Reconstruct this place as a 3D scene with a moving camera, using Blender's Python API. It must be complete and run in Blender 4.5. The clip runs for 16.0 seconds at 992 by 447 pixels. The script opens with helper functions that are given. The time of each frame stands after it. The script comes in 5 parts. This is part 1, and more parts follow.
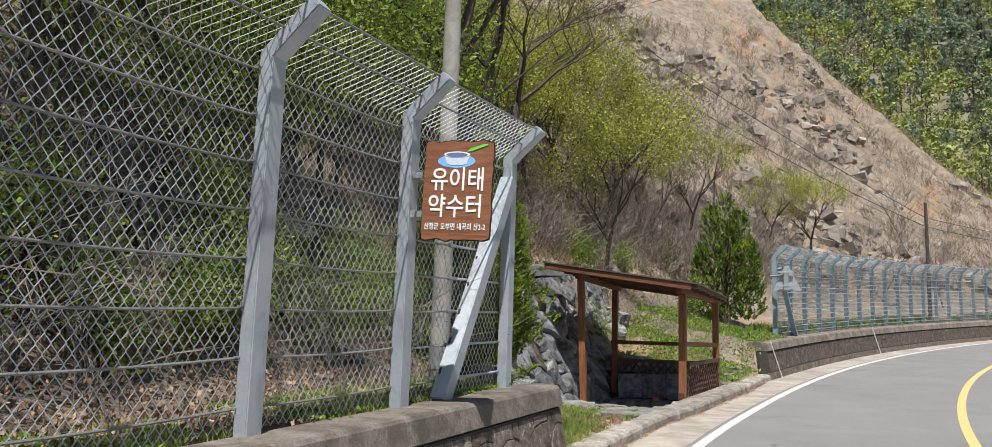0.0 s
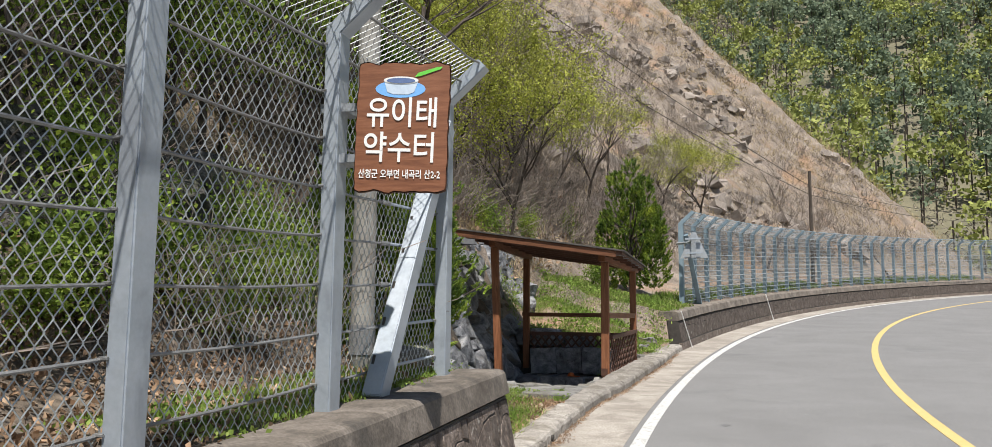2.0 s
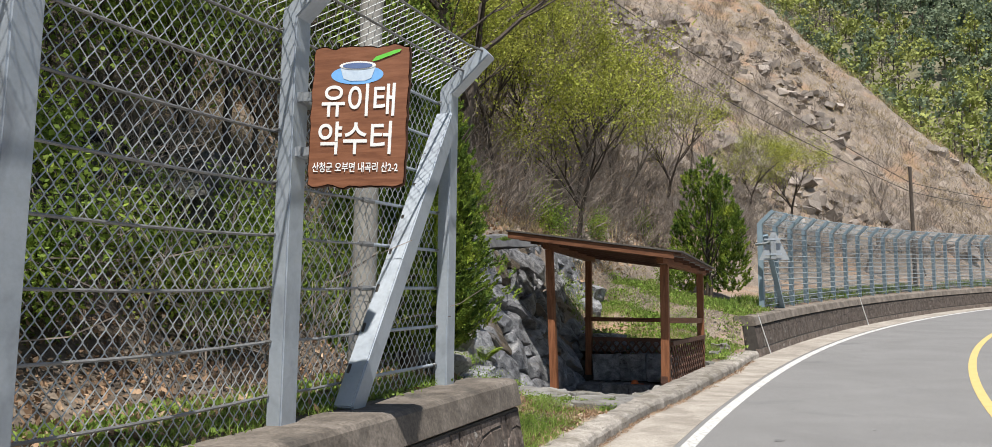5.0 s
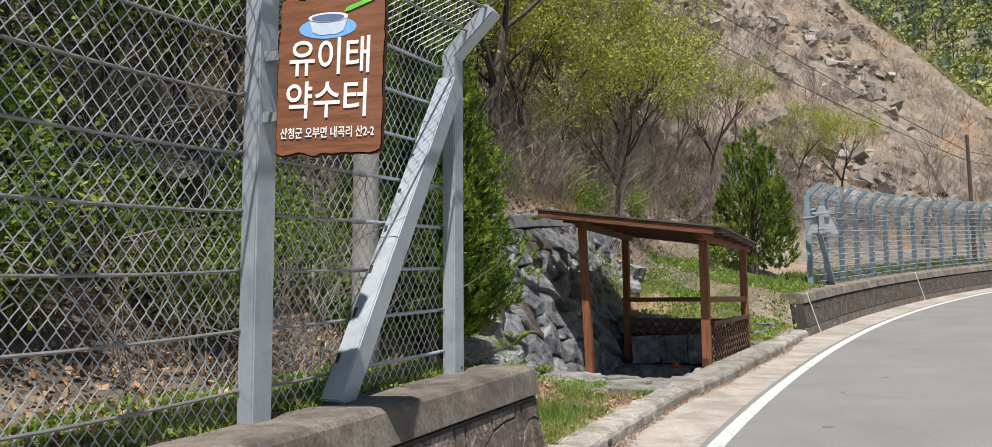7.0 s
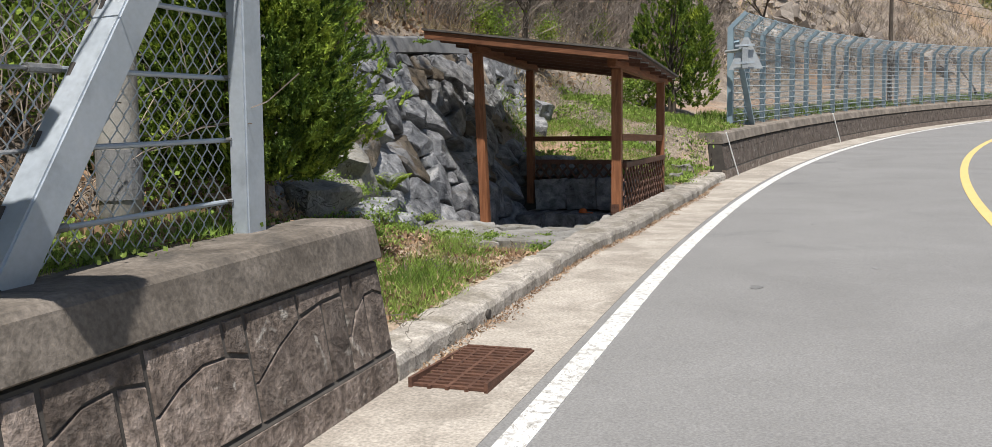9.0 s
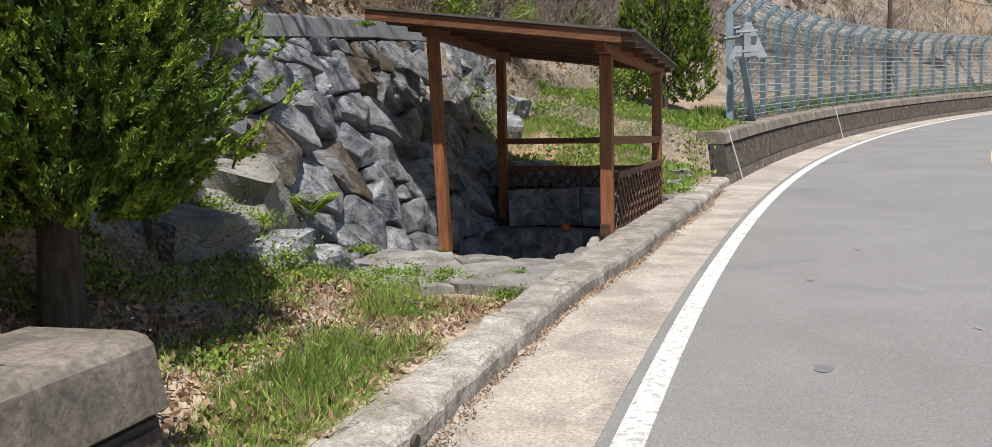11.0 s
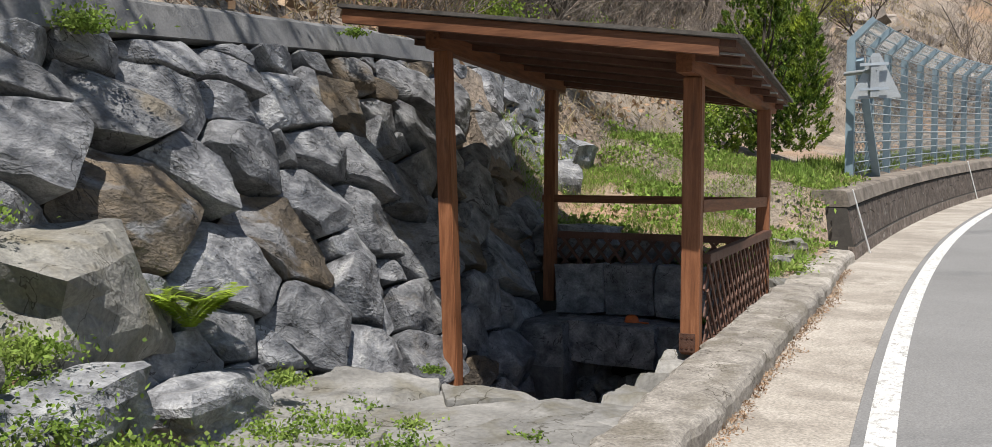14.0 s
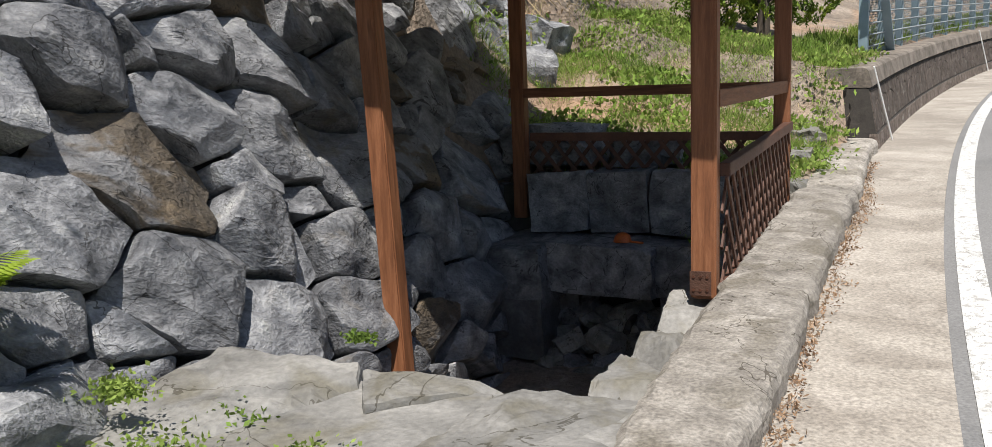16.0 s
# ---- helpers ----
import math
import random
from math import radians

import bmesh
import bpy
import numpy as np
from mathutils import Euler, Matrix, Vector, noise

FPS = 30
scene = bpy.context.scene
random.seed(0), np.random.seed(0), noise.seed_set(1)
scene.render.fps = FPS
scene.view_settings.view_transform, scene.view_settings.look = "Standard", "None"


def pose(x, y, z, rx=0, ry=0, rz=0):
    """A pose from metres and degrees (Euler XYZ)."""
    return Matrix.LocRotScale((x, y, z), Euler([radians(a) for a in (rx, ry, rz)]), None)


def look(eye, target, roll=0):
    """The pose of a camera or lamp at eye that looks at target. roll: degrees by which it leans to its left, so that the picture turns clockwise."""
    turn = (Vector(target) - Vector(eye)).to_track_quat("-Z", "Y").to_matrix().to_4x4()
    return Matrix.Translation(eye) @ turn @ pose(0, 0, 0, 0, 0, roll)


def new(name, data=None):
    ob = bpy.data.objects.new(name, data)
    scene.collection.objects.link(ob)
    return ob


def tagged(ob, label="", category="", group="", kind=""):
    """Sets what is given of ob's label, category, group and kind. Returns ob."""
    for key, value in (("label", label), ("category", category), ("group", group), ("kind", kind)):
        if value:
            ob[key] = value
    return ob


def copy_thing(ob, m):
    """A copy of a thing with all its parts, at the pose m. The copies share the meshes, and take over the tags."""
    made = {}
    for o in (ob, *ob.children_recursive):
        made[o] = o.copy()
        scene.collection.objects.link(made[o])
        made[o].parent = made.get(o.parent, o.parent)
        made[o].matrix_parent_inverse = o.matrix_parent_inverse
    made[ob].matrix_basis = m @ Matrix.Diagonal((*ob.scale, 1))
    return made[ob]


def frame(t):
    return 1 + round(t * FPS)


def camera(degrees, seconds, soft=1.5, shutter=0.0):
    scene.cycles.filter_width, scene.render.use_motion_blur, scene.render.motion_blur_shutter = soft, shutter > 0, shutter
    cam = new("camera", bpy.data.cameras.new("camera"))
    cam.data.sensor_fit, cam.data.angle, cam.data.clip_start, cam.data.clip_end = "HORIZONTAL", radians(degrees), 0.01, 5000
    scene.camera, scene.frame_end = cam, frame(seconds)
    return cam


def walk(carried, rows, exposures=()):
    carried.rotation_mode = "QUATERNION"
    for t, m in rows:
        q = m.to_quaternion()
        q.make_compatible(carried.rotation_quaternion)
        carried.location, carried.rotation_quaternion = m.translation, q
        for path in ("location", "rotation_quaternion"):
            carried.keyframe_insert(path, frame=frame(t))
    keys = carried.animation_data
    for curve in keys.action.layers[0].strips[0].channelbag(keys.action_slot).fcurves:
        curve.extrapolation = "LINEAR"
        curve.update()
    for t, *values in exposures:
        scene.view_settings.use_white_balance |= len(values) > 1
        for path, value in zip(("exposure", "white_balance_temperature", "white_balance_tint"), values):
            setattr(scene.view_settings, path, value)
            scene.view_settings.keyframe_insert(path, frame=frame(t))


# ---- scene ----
cam = camera(59.4, 16.0, 0.7)
METRES, EYE, TILT, LEAN, TURN = 12.5, 1.5, 0.0, 0.0, 23.3
ROWS = [
    (0.0, 0.0, 0.0, 0.0, -0.26, 8.66, -1.72),
    (0.5, -0.0135, 0.046, 0.001, -4.62, 7.3, -1.21),
    (1.0, -0.0245, 0.0873, 0.0035, -5.66, 7.02, -1.62),
    (1.5, -0.0362, 0.1162, 0.0048, -7.88, 7.14, -1.23),
    (2.0, -0.0378, 0.1251, 0.0057, -8.15, 6.94, -0.44),
    (2.5, -0.0246, 0.1248, 0.0058, -7.9, 6.76, 1.11),
    (3.0, -0.0056, 0.1257, 0.0057, -6.54, 6.73, 0.4),
    (3.5, 0.0066, 0.1378, 0.0048, -5.56, 6.57, -0.15),
    (4.0, 0.0145, 0.1494, 0.0079, -4.29, 6.78, -0.31),
    (6.5, 0.041, 0.1845, 0.0073, 0.95, 7.3, -0.15),
    (7.0, 0.0475, 0.2078, 0.0076, 1.38, 6.07, 0.46),
    (7.5, 0.062, 0.2437, 0.0045, -0.21, 0.43, 0.61),
    (8.0, 0.0678, 0.284, 0.0032, -1.56, -2.57, -0.23),
    (8.5, 0.0751, 0.3238, 0.0017, -3.03, -3.92, -0.05),
    (11.0, 0.1155, 0.5508, 0.0144, -5.28, -4.44, 1.12),
    (11.5, 0.1236, 0.5971, 0.0165, -5.43, -2.43, 0.54),
    (12.0, 0.1355, 0.638, 0.0158, -5.63, -2.46, 0.48),
    (12.5, 0.1456, 0.6792, 0.0161, -5.45, -2.46, -0.85),
    (13.0, 0.1541, 0.7196, 0.0217, -5.45, -1.85, -0.68),
    (13.5, 0.1647, 0.7559, 0.0262, -2.62, -1.12, -0.64),
    (14.0, 0.169, 0.7946, 0.0276, 0.12, -1.46, -0.41),
    (14.5, 0.1754, 0.8313, 0.0251, -0.2, -2.62, 0.28),
    (15.0, 0.1802, 0.8658, 0.0242, -0.41, -7.11, 0.1),
    (15.5, 0.1795, 0.901, 0.0285, -1.53, -8.54, 0.64),
    (16.0, 0.1852, 0.925, 0.031, -1.2, -8.52, 2.06),
]
walk(cam, [(t, pose(0, 0, EYE, TILT, LEAN, TURN) @ pose(METRES * x, METRES * y, METRES * z, 90 + pitch, roll, yaw)) for t, x, y, z, yaw, pitch, roll in ROWS], ((0.0, 0.48), (16.0, 0.5)))

# ---- light ----
TO_SUN = Vector((0.17, -0.46, 1.0)).normalized()
world = bpy.data.worlds.new("sky")
scene.world = world
world.use_nodes = True
wn = world.node_tree.nodes
sky = wn.new("ShaderNodeTexSky")
sky.sky_type, sky.sun_disc = "NISHITA", False
sky.sun_elevation = math.asin(TO_SUN.z)
sky.sun_rotation = math.atan2(TO_SUN.x, TO_SUN.y)
sky.air_density, sky.dust_density = 1.0, 0.6
wn["Background"].inputs[1].default_value = 0.075
world.node_tree.links.new(sky.outputs[0], wn["Background"].inputs[0])
sun = new("sun", bpy.data.lights.new("sun", "SUN"))
sun.data.energy, sun.data.angle, sun.data.color = 4.8, radians(0.53), (1.0, 0.955, 0.89)
sun.matrix_world = look(TO_SUN * 60, (0, 0, 0))


# ---- materials ----
def rgb(c):
    return (c[0], c[1], c[2], 1.0)


def material(name, stops, scale=6.0, rough=0.85, metal=0.0, bump=0.3, fine=60.0, stretch=(1, 1, 1), vary=0.12, detail=8.0,
             stain=None, stain_scale=1.2, stain_cut=(0.5, 0.65), spec=0.4, island=0.0, thin=0.0, dist=0.02, turn=0.0, crack=None, grit=0.35):
    """A surface with two scales of grain: a broad ramp of colours, a fine speckle, optional stains, and relief."""
    m = bpy.data.materials.new(name)
    m.use_nodes = True
    nt = m.node_tree
    n, link = nt.nodes, nt.links.new
    b = n["Principled BSDF"]
    b.inputs["Roughness"].default_value, b.inputs["Metallic"].default_value = rough, metal
    b.inputs["Specular IOR Level"].default_value = spec
    tc, mp = n.new("ShaderNodeTexCoord"), n.new("ShaderNodeMapping")
    mp.inputs["Scale"].default_value = stretch
    mp.vector_type = "TEXTURE" if turn else "POINT"
    if turn:
        mp.inputs["Scale"].default_value = tuple(1 / k for k in stretch)
        mp.inputs["Rotation"].default_value = (radians(turn), 0, 0)
    link(tc.outputs["Object"], mp.inputs["Vector"])
    info = n.new("ShaderNodeObjectInfo")
    off = n.new("ShaderNodeVectorMath")
    off.operation = "SCALE"
    off.inputs[0].default_value = (17, 23, 31)
    link(info.outputs["Random"], off.inputs["Scale"])
    add = n.new("ShaderNodeVectorMath")
    link(mp.outputs[0], add.inputs[0])
    link(off.outputs[0], add.inputs[1])
    vec = add.outputs[0]

    def noisy(s, d, ro=0.6, distort=0.0):
        t = n.new("ShaderNodeTexNoise")
        t.inputs["Scale"].default_value, t.inputs["Detail"].default_value, t.inputs["Roughness"].default_value = s, d, ro
        t.inputs["Distortion"].default_value = distort
        link(vec, t.inputs["Vector"])
        return t.outputs["Fac"]
    broad, speck = noisy(scale, detail, 0.62, 0.4), noisy(fine, 3.0)
    ramp = n.new("ShaderNodeValToRGB")
    e = ramp.color_ramp.elements
    pos = np.linspace(0.3, 0.7, len(stops))
    e[0].position, e[0].color, e[1].position, e[1].color = pos[0], rgb(stops[0]), pos[-1], rgb(stops[-1])
    for p, c in zip(pos[1:-1], stops[1:-1]):
        e.new(p).color = rgb(c)
    link(broad, ramp.inputs[0])
    col = ramp.outputs[0]

    def mix(kind, fac, a, c):
        x = n.new("ShaderNodeMix")
        x.data_type, x.blend_type = "RGBA", kind
        for v, s in ((fac, x.inputs[0]), (a, x.inputs[6]), (c, x.inputs[7])):
            if isinstance(v, (float, int)):
                s.default_value = v
            elif isinstance(v, tuple):
                s.default_value = rgb(v)
            else:
                link(v, s)
        return x.outputs[2]

    def span(value, lo, hi, a, c):
        r = n.new("ShaderNodeMapRange")
        for i, v in enumerate((lo, hi, a, c)):
            r.inputs[i + 1].default_value = v
        link(value, r.inputs[0])
        return r.outputs[0]
    if stain:
        s = span(noisy(stain_scale, 4.0, 0.6, 0.6), stain_cut[0], stain_cut[1], 0.0, 1.0)
        col = mix("MIX", s, col, stain)
    line = None
    if crack:
        ridge = n.new("ShaderNodeMath")
        ridge.operation = "COMPARE"
        ridge.inputs[1].default_value, ridge.inputs[2].default_value = 0.5, crack[1]
        link(noisy(crack[0], 5.0, 0.55, 0.8), ridge.inputs[0])
        line = ridge.outputs[0]
        col = mix("MULTIPLY", line, col, crack[2])
    hsv = n.new("ShaderNodeHueSaturation")
    link(col, hsv.inputs["Color"])
    value = span(speck, 0.3, 0.7, 1 - vary, 1 + vary)
    if island:
        geo = n.new("ShaderNodeNewGeometry")
        r = span(geo.outputs["Random Per Island"], 0, 1, 1 - island, 1 + island)
    else:
        r = span(info.outputs["Random"], 0, 1, 1 - vary, 1 + vary)
    mul = n.new("ShaderNodeMath")
    mul.operation = "MULTIPLY"
    link(value, mul.inputs[0])
    link(r, mul.inputs[1])
    link(mul.outputs[0], hsv.inputs["Value"])
    link(hsv.outputs[0], b.inputs["Base Color"])
    if bump:
        h = n.new("ShaderNodeMath")
        h.operation = "MULTIPLY_ADD"
        h.inputs[1].default_value = grit
        link(speck, h.inputs[0])
        link(broad, h.inputs[2])
        if line:
            dip = n.new("ShaderNodeMath")
            dip.operation = "MULTIPLY_ADD"
            dip.inputs[1].default_value = -0.6
            link(line, dip.inputs[0])
            link(h.outputs[0], dip.inputs[2])
            h = dip
        bp = n.new("ShaderNodeBump")
        bp.inputs["Strength"].default_value, bp.inputs["Distance"].default_value = bump, dist
        link(h.outputs[0], bp.inputs["Height"])
        link(bp.outputs[0], b.inputs["Normal"])
        link(span(speck, 0.3, 0.7, max(0.05, rough - 0.1), min(1.0, rough + 0.08)), b.inputs["Roughness"])
    if thin:
        b.inputs["Transmission Weight"].default_value = 0.0
        tr = n.new("ShaderNodeBsdfTranslucent")
        link(hsv.outputs[0], tr.inputs[0])
        sh = n.new("ShaderNodeMixShader")
        sh.inputs[0].default_value = thin
        link(b.outputs[0], sh.inputs[1])
        link(tr.outputs[0], sh.inputs[2])
        link(sh.outputs[0], n["Material Output"].inputs[0])
    return m


ASPHALT = material("asphalt", [(0.23, 0.226, 0.222), (0.255, 0.251, 0.247), (0.28, 0.276, 0.272)], 0.7, 0.9, bump=0.35, fine=75, vary=0.26, stain=(0.19, 0.19, 0.19), stain_scale=0.45, stain_cut=(0.62, 0.75), dist=0.008)
TAR = material("faded_tar", [(0.15, 0.149, 0.148), (0.2, 0.199, 0.198)], 9, 0.9, bump=0.2, fine=80, vary=0.2, dist=0.004)
WHITE_LINE = material("white_road_paint", [(0.46, 0.455, 0.44), (0.58, 0.575, 0.56), (0.66, 0.655, 0.64)], 9, 0.7, bump=0.25, fine=110, vary=0.16, stain=(0.34, 0.33, 0.31), stain_scale=18, stain_cut=(0.52, 0.62), dist=0.005, crack=(5.0, 0.006, (0.55, 0.54, 0.52)))
YELLOW_LINE = material("yellow_road_paint", [(0.5, 0.37, 0.14), (0.6, 0.455, 0.19)], 9, 0.7, bump=0.2, fine=130, stain=(0.4, 0.33, 0.2), stain_scale=9, stain_cut=(0.62, 0.7), dist=0.005)
GUTTER = material("weathered_gutter_concrete", [(0.25, 0.22, 0.188), (0.33, 0.298, 0.258), (0.41, 0.372, 0.328)], 1.8, 0.9, bump=0.5, fine=55, vary=0.34, stain=(0.25, 0.222, 0.19), stain_scale=1.5, stain_cut=(0.5, 0.62), dist=0.014)
KERB = material("worn_kerb_concrete", [(0.17, 0.153, 0.134), (0.28, 0.256, 0.226), (0.4, 0.37, 0.332)], 6, 0.92, bump=1.0, fine=60, vary=0.36, stain=(0.19, 0.17, 0.14), stain_scale=2.6, stain_cut=(0.52, 0.64), dist=0.022, crack=(0.7, 0.0015, (0.4, 0.38, 0.35)))
CAP = material("stained_cap_concrete", [(0.08, 0.067, 0.055), (0.15, 0.128, 0.107), (0.235, 0.203, 0.174)], 3.2, 0.92, bump=0.6, fine=45, vary=0.32, stain=(0.085, 0.075, 0.065), stain_scale=2.6, stain_cut=(0.55, 0.7), dist=0.015)
PANEL = material("dark_weathered_panel_concrete", [(0.06, 0.046, 0.038), (0.135, 0.107, 0.09), (0.23, 0.19, 0.165)], 7, 0.95, bump=1.0, fine=32, vary=0.42, stain=(0.3, 0.275, 0.245), stain_scale=5.0, stain_cut=(0.63, 0.69), dist=0.035)
JOINT = material("dark_joint", [(0.04, 0.036, 0.032), (0.07, 0.062, 0.055)], 8, 0.95, bump=0.3)
STEEL = material("galvanised_grey_steel", [(0.33, 0.37, 0.42), (0.4, 0.445, 0.495), (0.45, 0.49, 0.54)], 3, 0.5, 0.35, bump=0.08, fine=45, vary=0.06, stain=(0.3, 0.33, 0.37), stain_scale=2.5, stain_cut=(0.55, 0.7))
WIRE = material("galvanised_wire", [(0.33, 0.35, 0.35), (0.46, 0.48, 0.48)], 4, 0.4, 0.35, bump=0.0, vary=0.1)
CABLE = material("twisted_cable", [(0.2, 0.2, 0.195), (0.3, 0.3, 0.3)], 6, 0.55, 0.5, bump=0.5, fine=160, vary=0.15)
FAR_STEEL = material("blue_grey_fence_paint", [(0.19, 0.26, 0.31), (0.25, 0.33, 0.38)], 3, 0.55, 0.2, bump=0.05, vary=0.06)
FAR_NET = material("galvanised_far_net", [(0.2, 0.235, 0.255), (0.29, 0.325, 0.345)], 3, 0.6, 0.0, bump=0.0, vary=0.1)
WOOD = material("brown_stained_timber", [(0.12, 0.045, 0.02), (0.2, 0.078, 0.034), (0.27, 0.115, 0.055)], 5, 0.6, bump=0.4, fine=60, stretch=(7, 7, 0.6), vary=0.14, stain=(0.07, 0.028, 0.015), stain_scale=1.6, stain_cut=(0.58, 0.72), dist=0.006)
WOOD_Y = material("brown_stained_timber_long", [(0.12, 0.045, 0.02), (0.2, 0.078, 0.034), (0.27, 0.115, 0.055)], 5, 0.6, bump=0.4, fine=60, stretch=(7, 0.6, 7), vary=0.14, stain=(0.07, 0.028, 0.015), stain_scale=1.6, stain_cut=(0.58, 0.72), dist=0.006)
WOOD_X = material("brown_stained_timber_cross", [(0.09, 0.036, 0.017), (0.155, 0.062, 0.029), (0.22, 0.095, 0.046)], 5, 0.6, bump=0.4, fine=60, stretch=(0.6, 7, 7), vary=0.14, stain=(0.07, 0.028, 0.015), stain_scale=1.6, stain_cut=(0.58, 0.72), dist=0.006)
LATTICE = material("dark_brown_lattice_wood", [(0.075, 0.034, 0.022), (0.125, 0.06, 0.04)], 8, 0.65, bump=0.3, vary=0.2)
SHINGLE = material("dark_roofing_felt", [(0.06, 0.052, 0.047), (0.1, 0.09, 0.082)], 10, 0.95, bump=0.7, fine=140, vary=0.2)
STONE = material("dark_grey_field_stone", [(0.055, 0.057, 0.062), (0.145, 0.148, 0.158), (0.25, 0.253, 0.264), (0.38, 0.38, 0.376)], 5.2, 0.72, bump=1.0, fine=48, vary=0.24, stain=(0.2, 0.175, 0.14), stain_scale=1.6, stain_cut=(0.62, 0.72), dist=0.035, stretch=(1.1, 0.8, 1.3), turn=-25, crack=(1.6, 0.003, (0.4, 0.39, 0.38)), grit=0.4)
BROWN_STONE = material("rust_brown_field_stone", [(0.05, 0.044, 0.039), (0.115, 0.094, 0.072), (0.2, 0.15, 0.096)], 4.4, 0.74, bump=1.0, fine=48, vary=0.24, stain=(0.2, 0.2, 0.205), stain_scale=2.4, stain_cut=(0.52, 0.6), dist=0.04, stretch=(1.1, 0.8, 1.3), turn=-25, crack=(1.6, 0.003, (0.4, 0.39, 0.38)), grit=0.4)
BOULDER = material("pale_lichened_boulder", [(0.13, 0.128, 0.118), (0.215, 0.208, 0.19), (0.3, 0.29, 0.26)], 5.0, 0.85, bump=1.0, fine=40, vary=0.22, stain=(0.2, 0.18, 0.14), stain_scale=2.2, stain_cut=(0.55, 0.68), dist=0.03, crack=(1.4, 0.003, (0.5, 0.48, 0.45)))
SLAB = material("flat_grey_paving_stone", [(0.13, 0.126, 0.118), (0.2, 0.194, 0.183), (0.275, 0.266, 0.25)], 2.6, 0.85, bump=0.55, fine=36, vary=0.18, stain=(0.15, 0.14, 0.115), stain_scale=2.0, stain_cut=(0.52, 0.64), dist=0.03, crack=(1.3, 0.0035, (0.5, 0.48, 0.44)))
WET_STONE = material("wet_black_stone", [(0.06, 0.062, 0.066), (0.12, 0.122, 0.128), (0.2, 0.2, 0.2)], 4, 0.5, bump=0.9, fine=40, vary=0.2, dist=0.025)
# dark mossy rock, darkened further to carry the shade on the bank
BANK_ROCK = material("shade_darkened_mossy_rock", [(0.035, 0.033, 0.032), (0.085, 0.08, 0.076), (0.17, 0.16, 0.15)], 5, 0.9, bump=1.0, fine=28, vary=0.3, stain=(0.07, 0.075, 0.04), stain_scale=2.2, dist=0.06, crack=(2.2, 0.012, (0.3, 0.29, 0.28)))
SCREE = material("broken_hillside_rock", [(0.15, 0.13, 0.115), (0.25, 0.215, 0.185), (0.34, 0.3, 0.265)], 1.2, 0.9, bump=0.8, fine=14, vary=0.2, island=0.35, dist=0.05)
# near-black fill behind the stones of the wall and the pit
BACKING = material("near_black_stone_backing", [(0.03, 0.028, 0.025), (0.06, 0.055, 0.048)], 9, 0.95, bump=0.6)
SOIL = material("hillside_soil_and_litter", [(0.12, 0.098, 0.08), (0.21, 0.172, 0.138), (0.31, 0.262, 0.217)], 1.3, 0.95, bump=1.0, fine=18, vary=0.3, stain=(0.28, 0.185, 0.12), stain_scale=0.22, stain_cut=(0.55, 0.66), dist=0.12)
WOODLAND_SOIL = material("woodland_floor", [(0.12, 0.115, 0.075), (0.19, 0.17, 0.11)], 0.2, 0.95, bump=0.5, fine=3, dist=0.3)
# dark leafy soil with the trees' heavy shade put into its colour
BANK_SOIL = material("shade_darkened_leafy_humus", [(0.05, 0.04, 0.032), (0.11, 0.088, 0.068), (0.2, 0.16, 0.122)], 1.6, 0.95, bump=1.0, fine=20, vary=0.3, dist=0.08)
BED_SOIL = material("brown_bed_soil", [(0.2, 0.155, 0.115), (0.33, 0.26, 0.195), (0.44, 0.36, 0.28)], 2.2, 0.95, bump=1.0, fine=30, vary=0.3, stain=(0.1, 0.08, 0.06), stain_scale=1.5, dist=0.05)
PLASTER = material("grey_mortar_cap", [(0.15, 0.15, 0.155), (0.23, 0.23, 0.23)], 4, 0.9, bump=0.5, fine=60, vary=0.14, stain=(0.14, 0.14, 0.14), stain_scale=3)
POLE = material("pale_concrete_pole", [(0.2, 0.19, 0.175), (0.3, 0.285, 0.26)], 5, 0.85, bump=0.3, fine=70, stain=(0.3, 0.29, 0.27), stain_scale=3)
SIGN = material("brown_printed_wood_sign", [(0.13, 0.047, 0.022), (0.2, 0.078, 0.037), (0.26, 0.108, 0.055)], 4, 0.55, bump=0.1, stretch=(1, 1, 9), vary=0.06)
SIGN_EDGE = material("dark_sign_edge", [(0.06, 0.02, 0.01), (0.11, 0.04, 0.02)], 20, 0.7)
SIGN_BACK = material("sign_back_metal", [(0.3, 0.32, 0.34), (0.38, 0.4, 0.42)], 4, 0.5, 0.4)
PAINT_WHITE = material("white_lettering", [(0.78, 0.78, 0.76), (0.82, 0.82, 0.8)], 30, 0.6, bump=0.0, vary=0.03)
PAINT_BLUE = material("sky_blue_print", [(0.16, 0.4, 0.78), (0.2, 0.45, 0.82)], 30, 0.6, bump=0.0, vary=0.03)
PAINT_PALE = material("pale_blue_print", [(0.5, 0.6, 0.72), (0.6, 0.7, 0.8)], 30, 0.6, bump=0.0, vary=0.03)
PAINT_NAVY = material("navy_print", [(0.1, 0.15, 0.3), (0.12, 0.18, 0.35)], 30, 0.6, bump=0.0, vary=0.03)
PAINT_GREEN = material("leaf_green_print", [(0.13, 0.55, 0.06), (0.16, 0.62, 0.08)], 30, 0.6, bump=0.0, vary=0.03)
RUST = material("rusty_cast_iron", [(0.07, 0.035, 0.025), (0.15, 0.075, 0.05)], 12, 0.8, 0.3, bump=0.5, fine=90)
ORANGE = material("orange_plastic", [(0.62, 0.13, 0.03), (0.7, 0.17, 0.04)], 5, 0.4, bump=0.0)
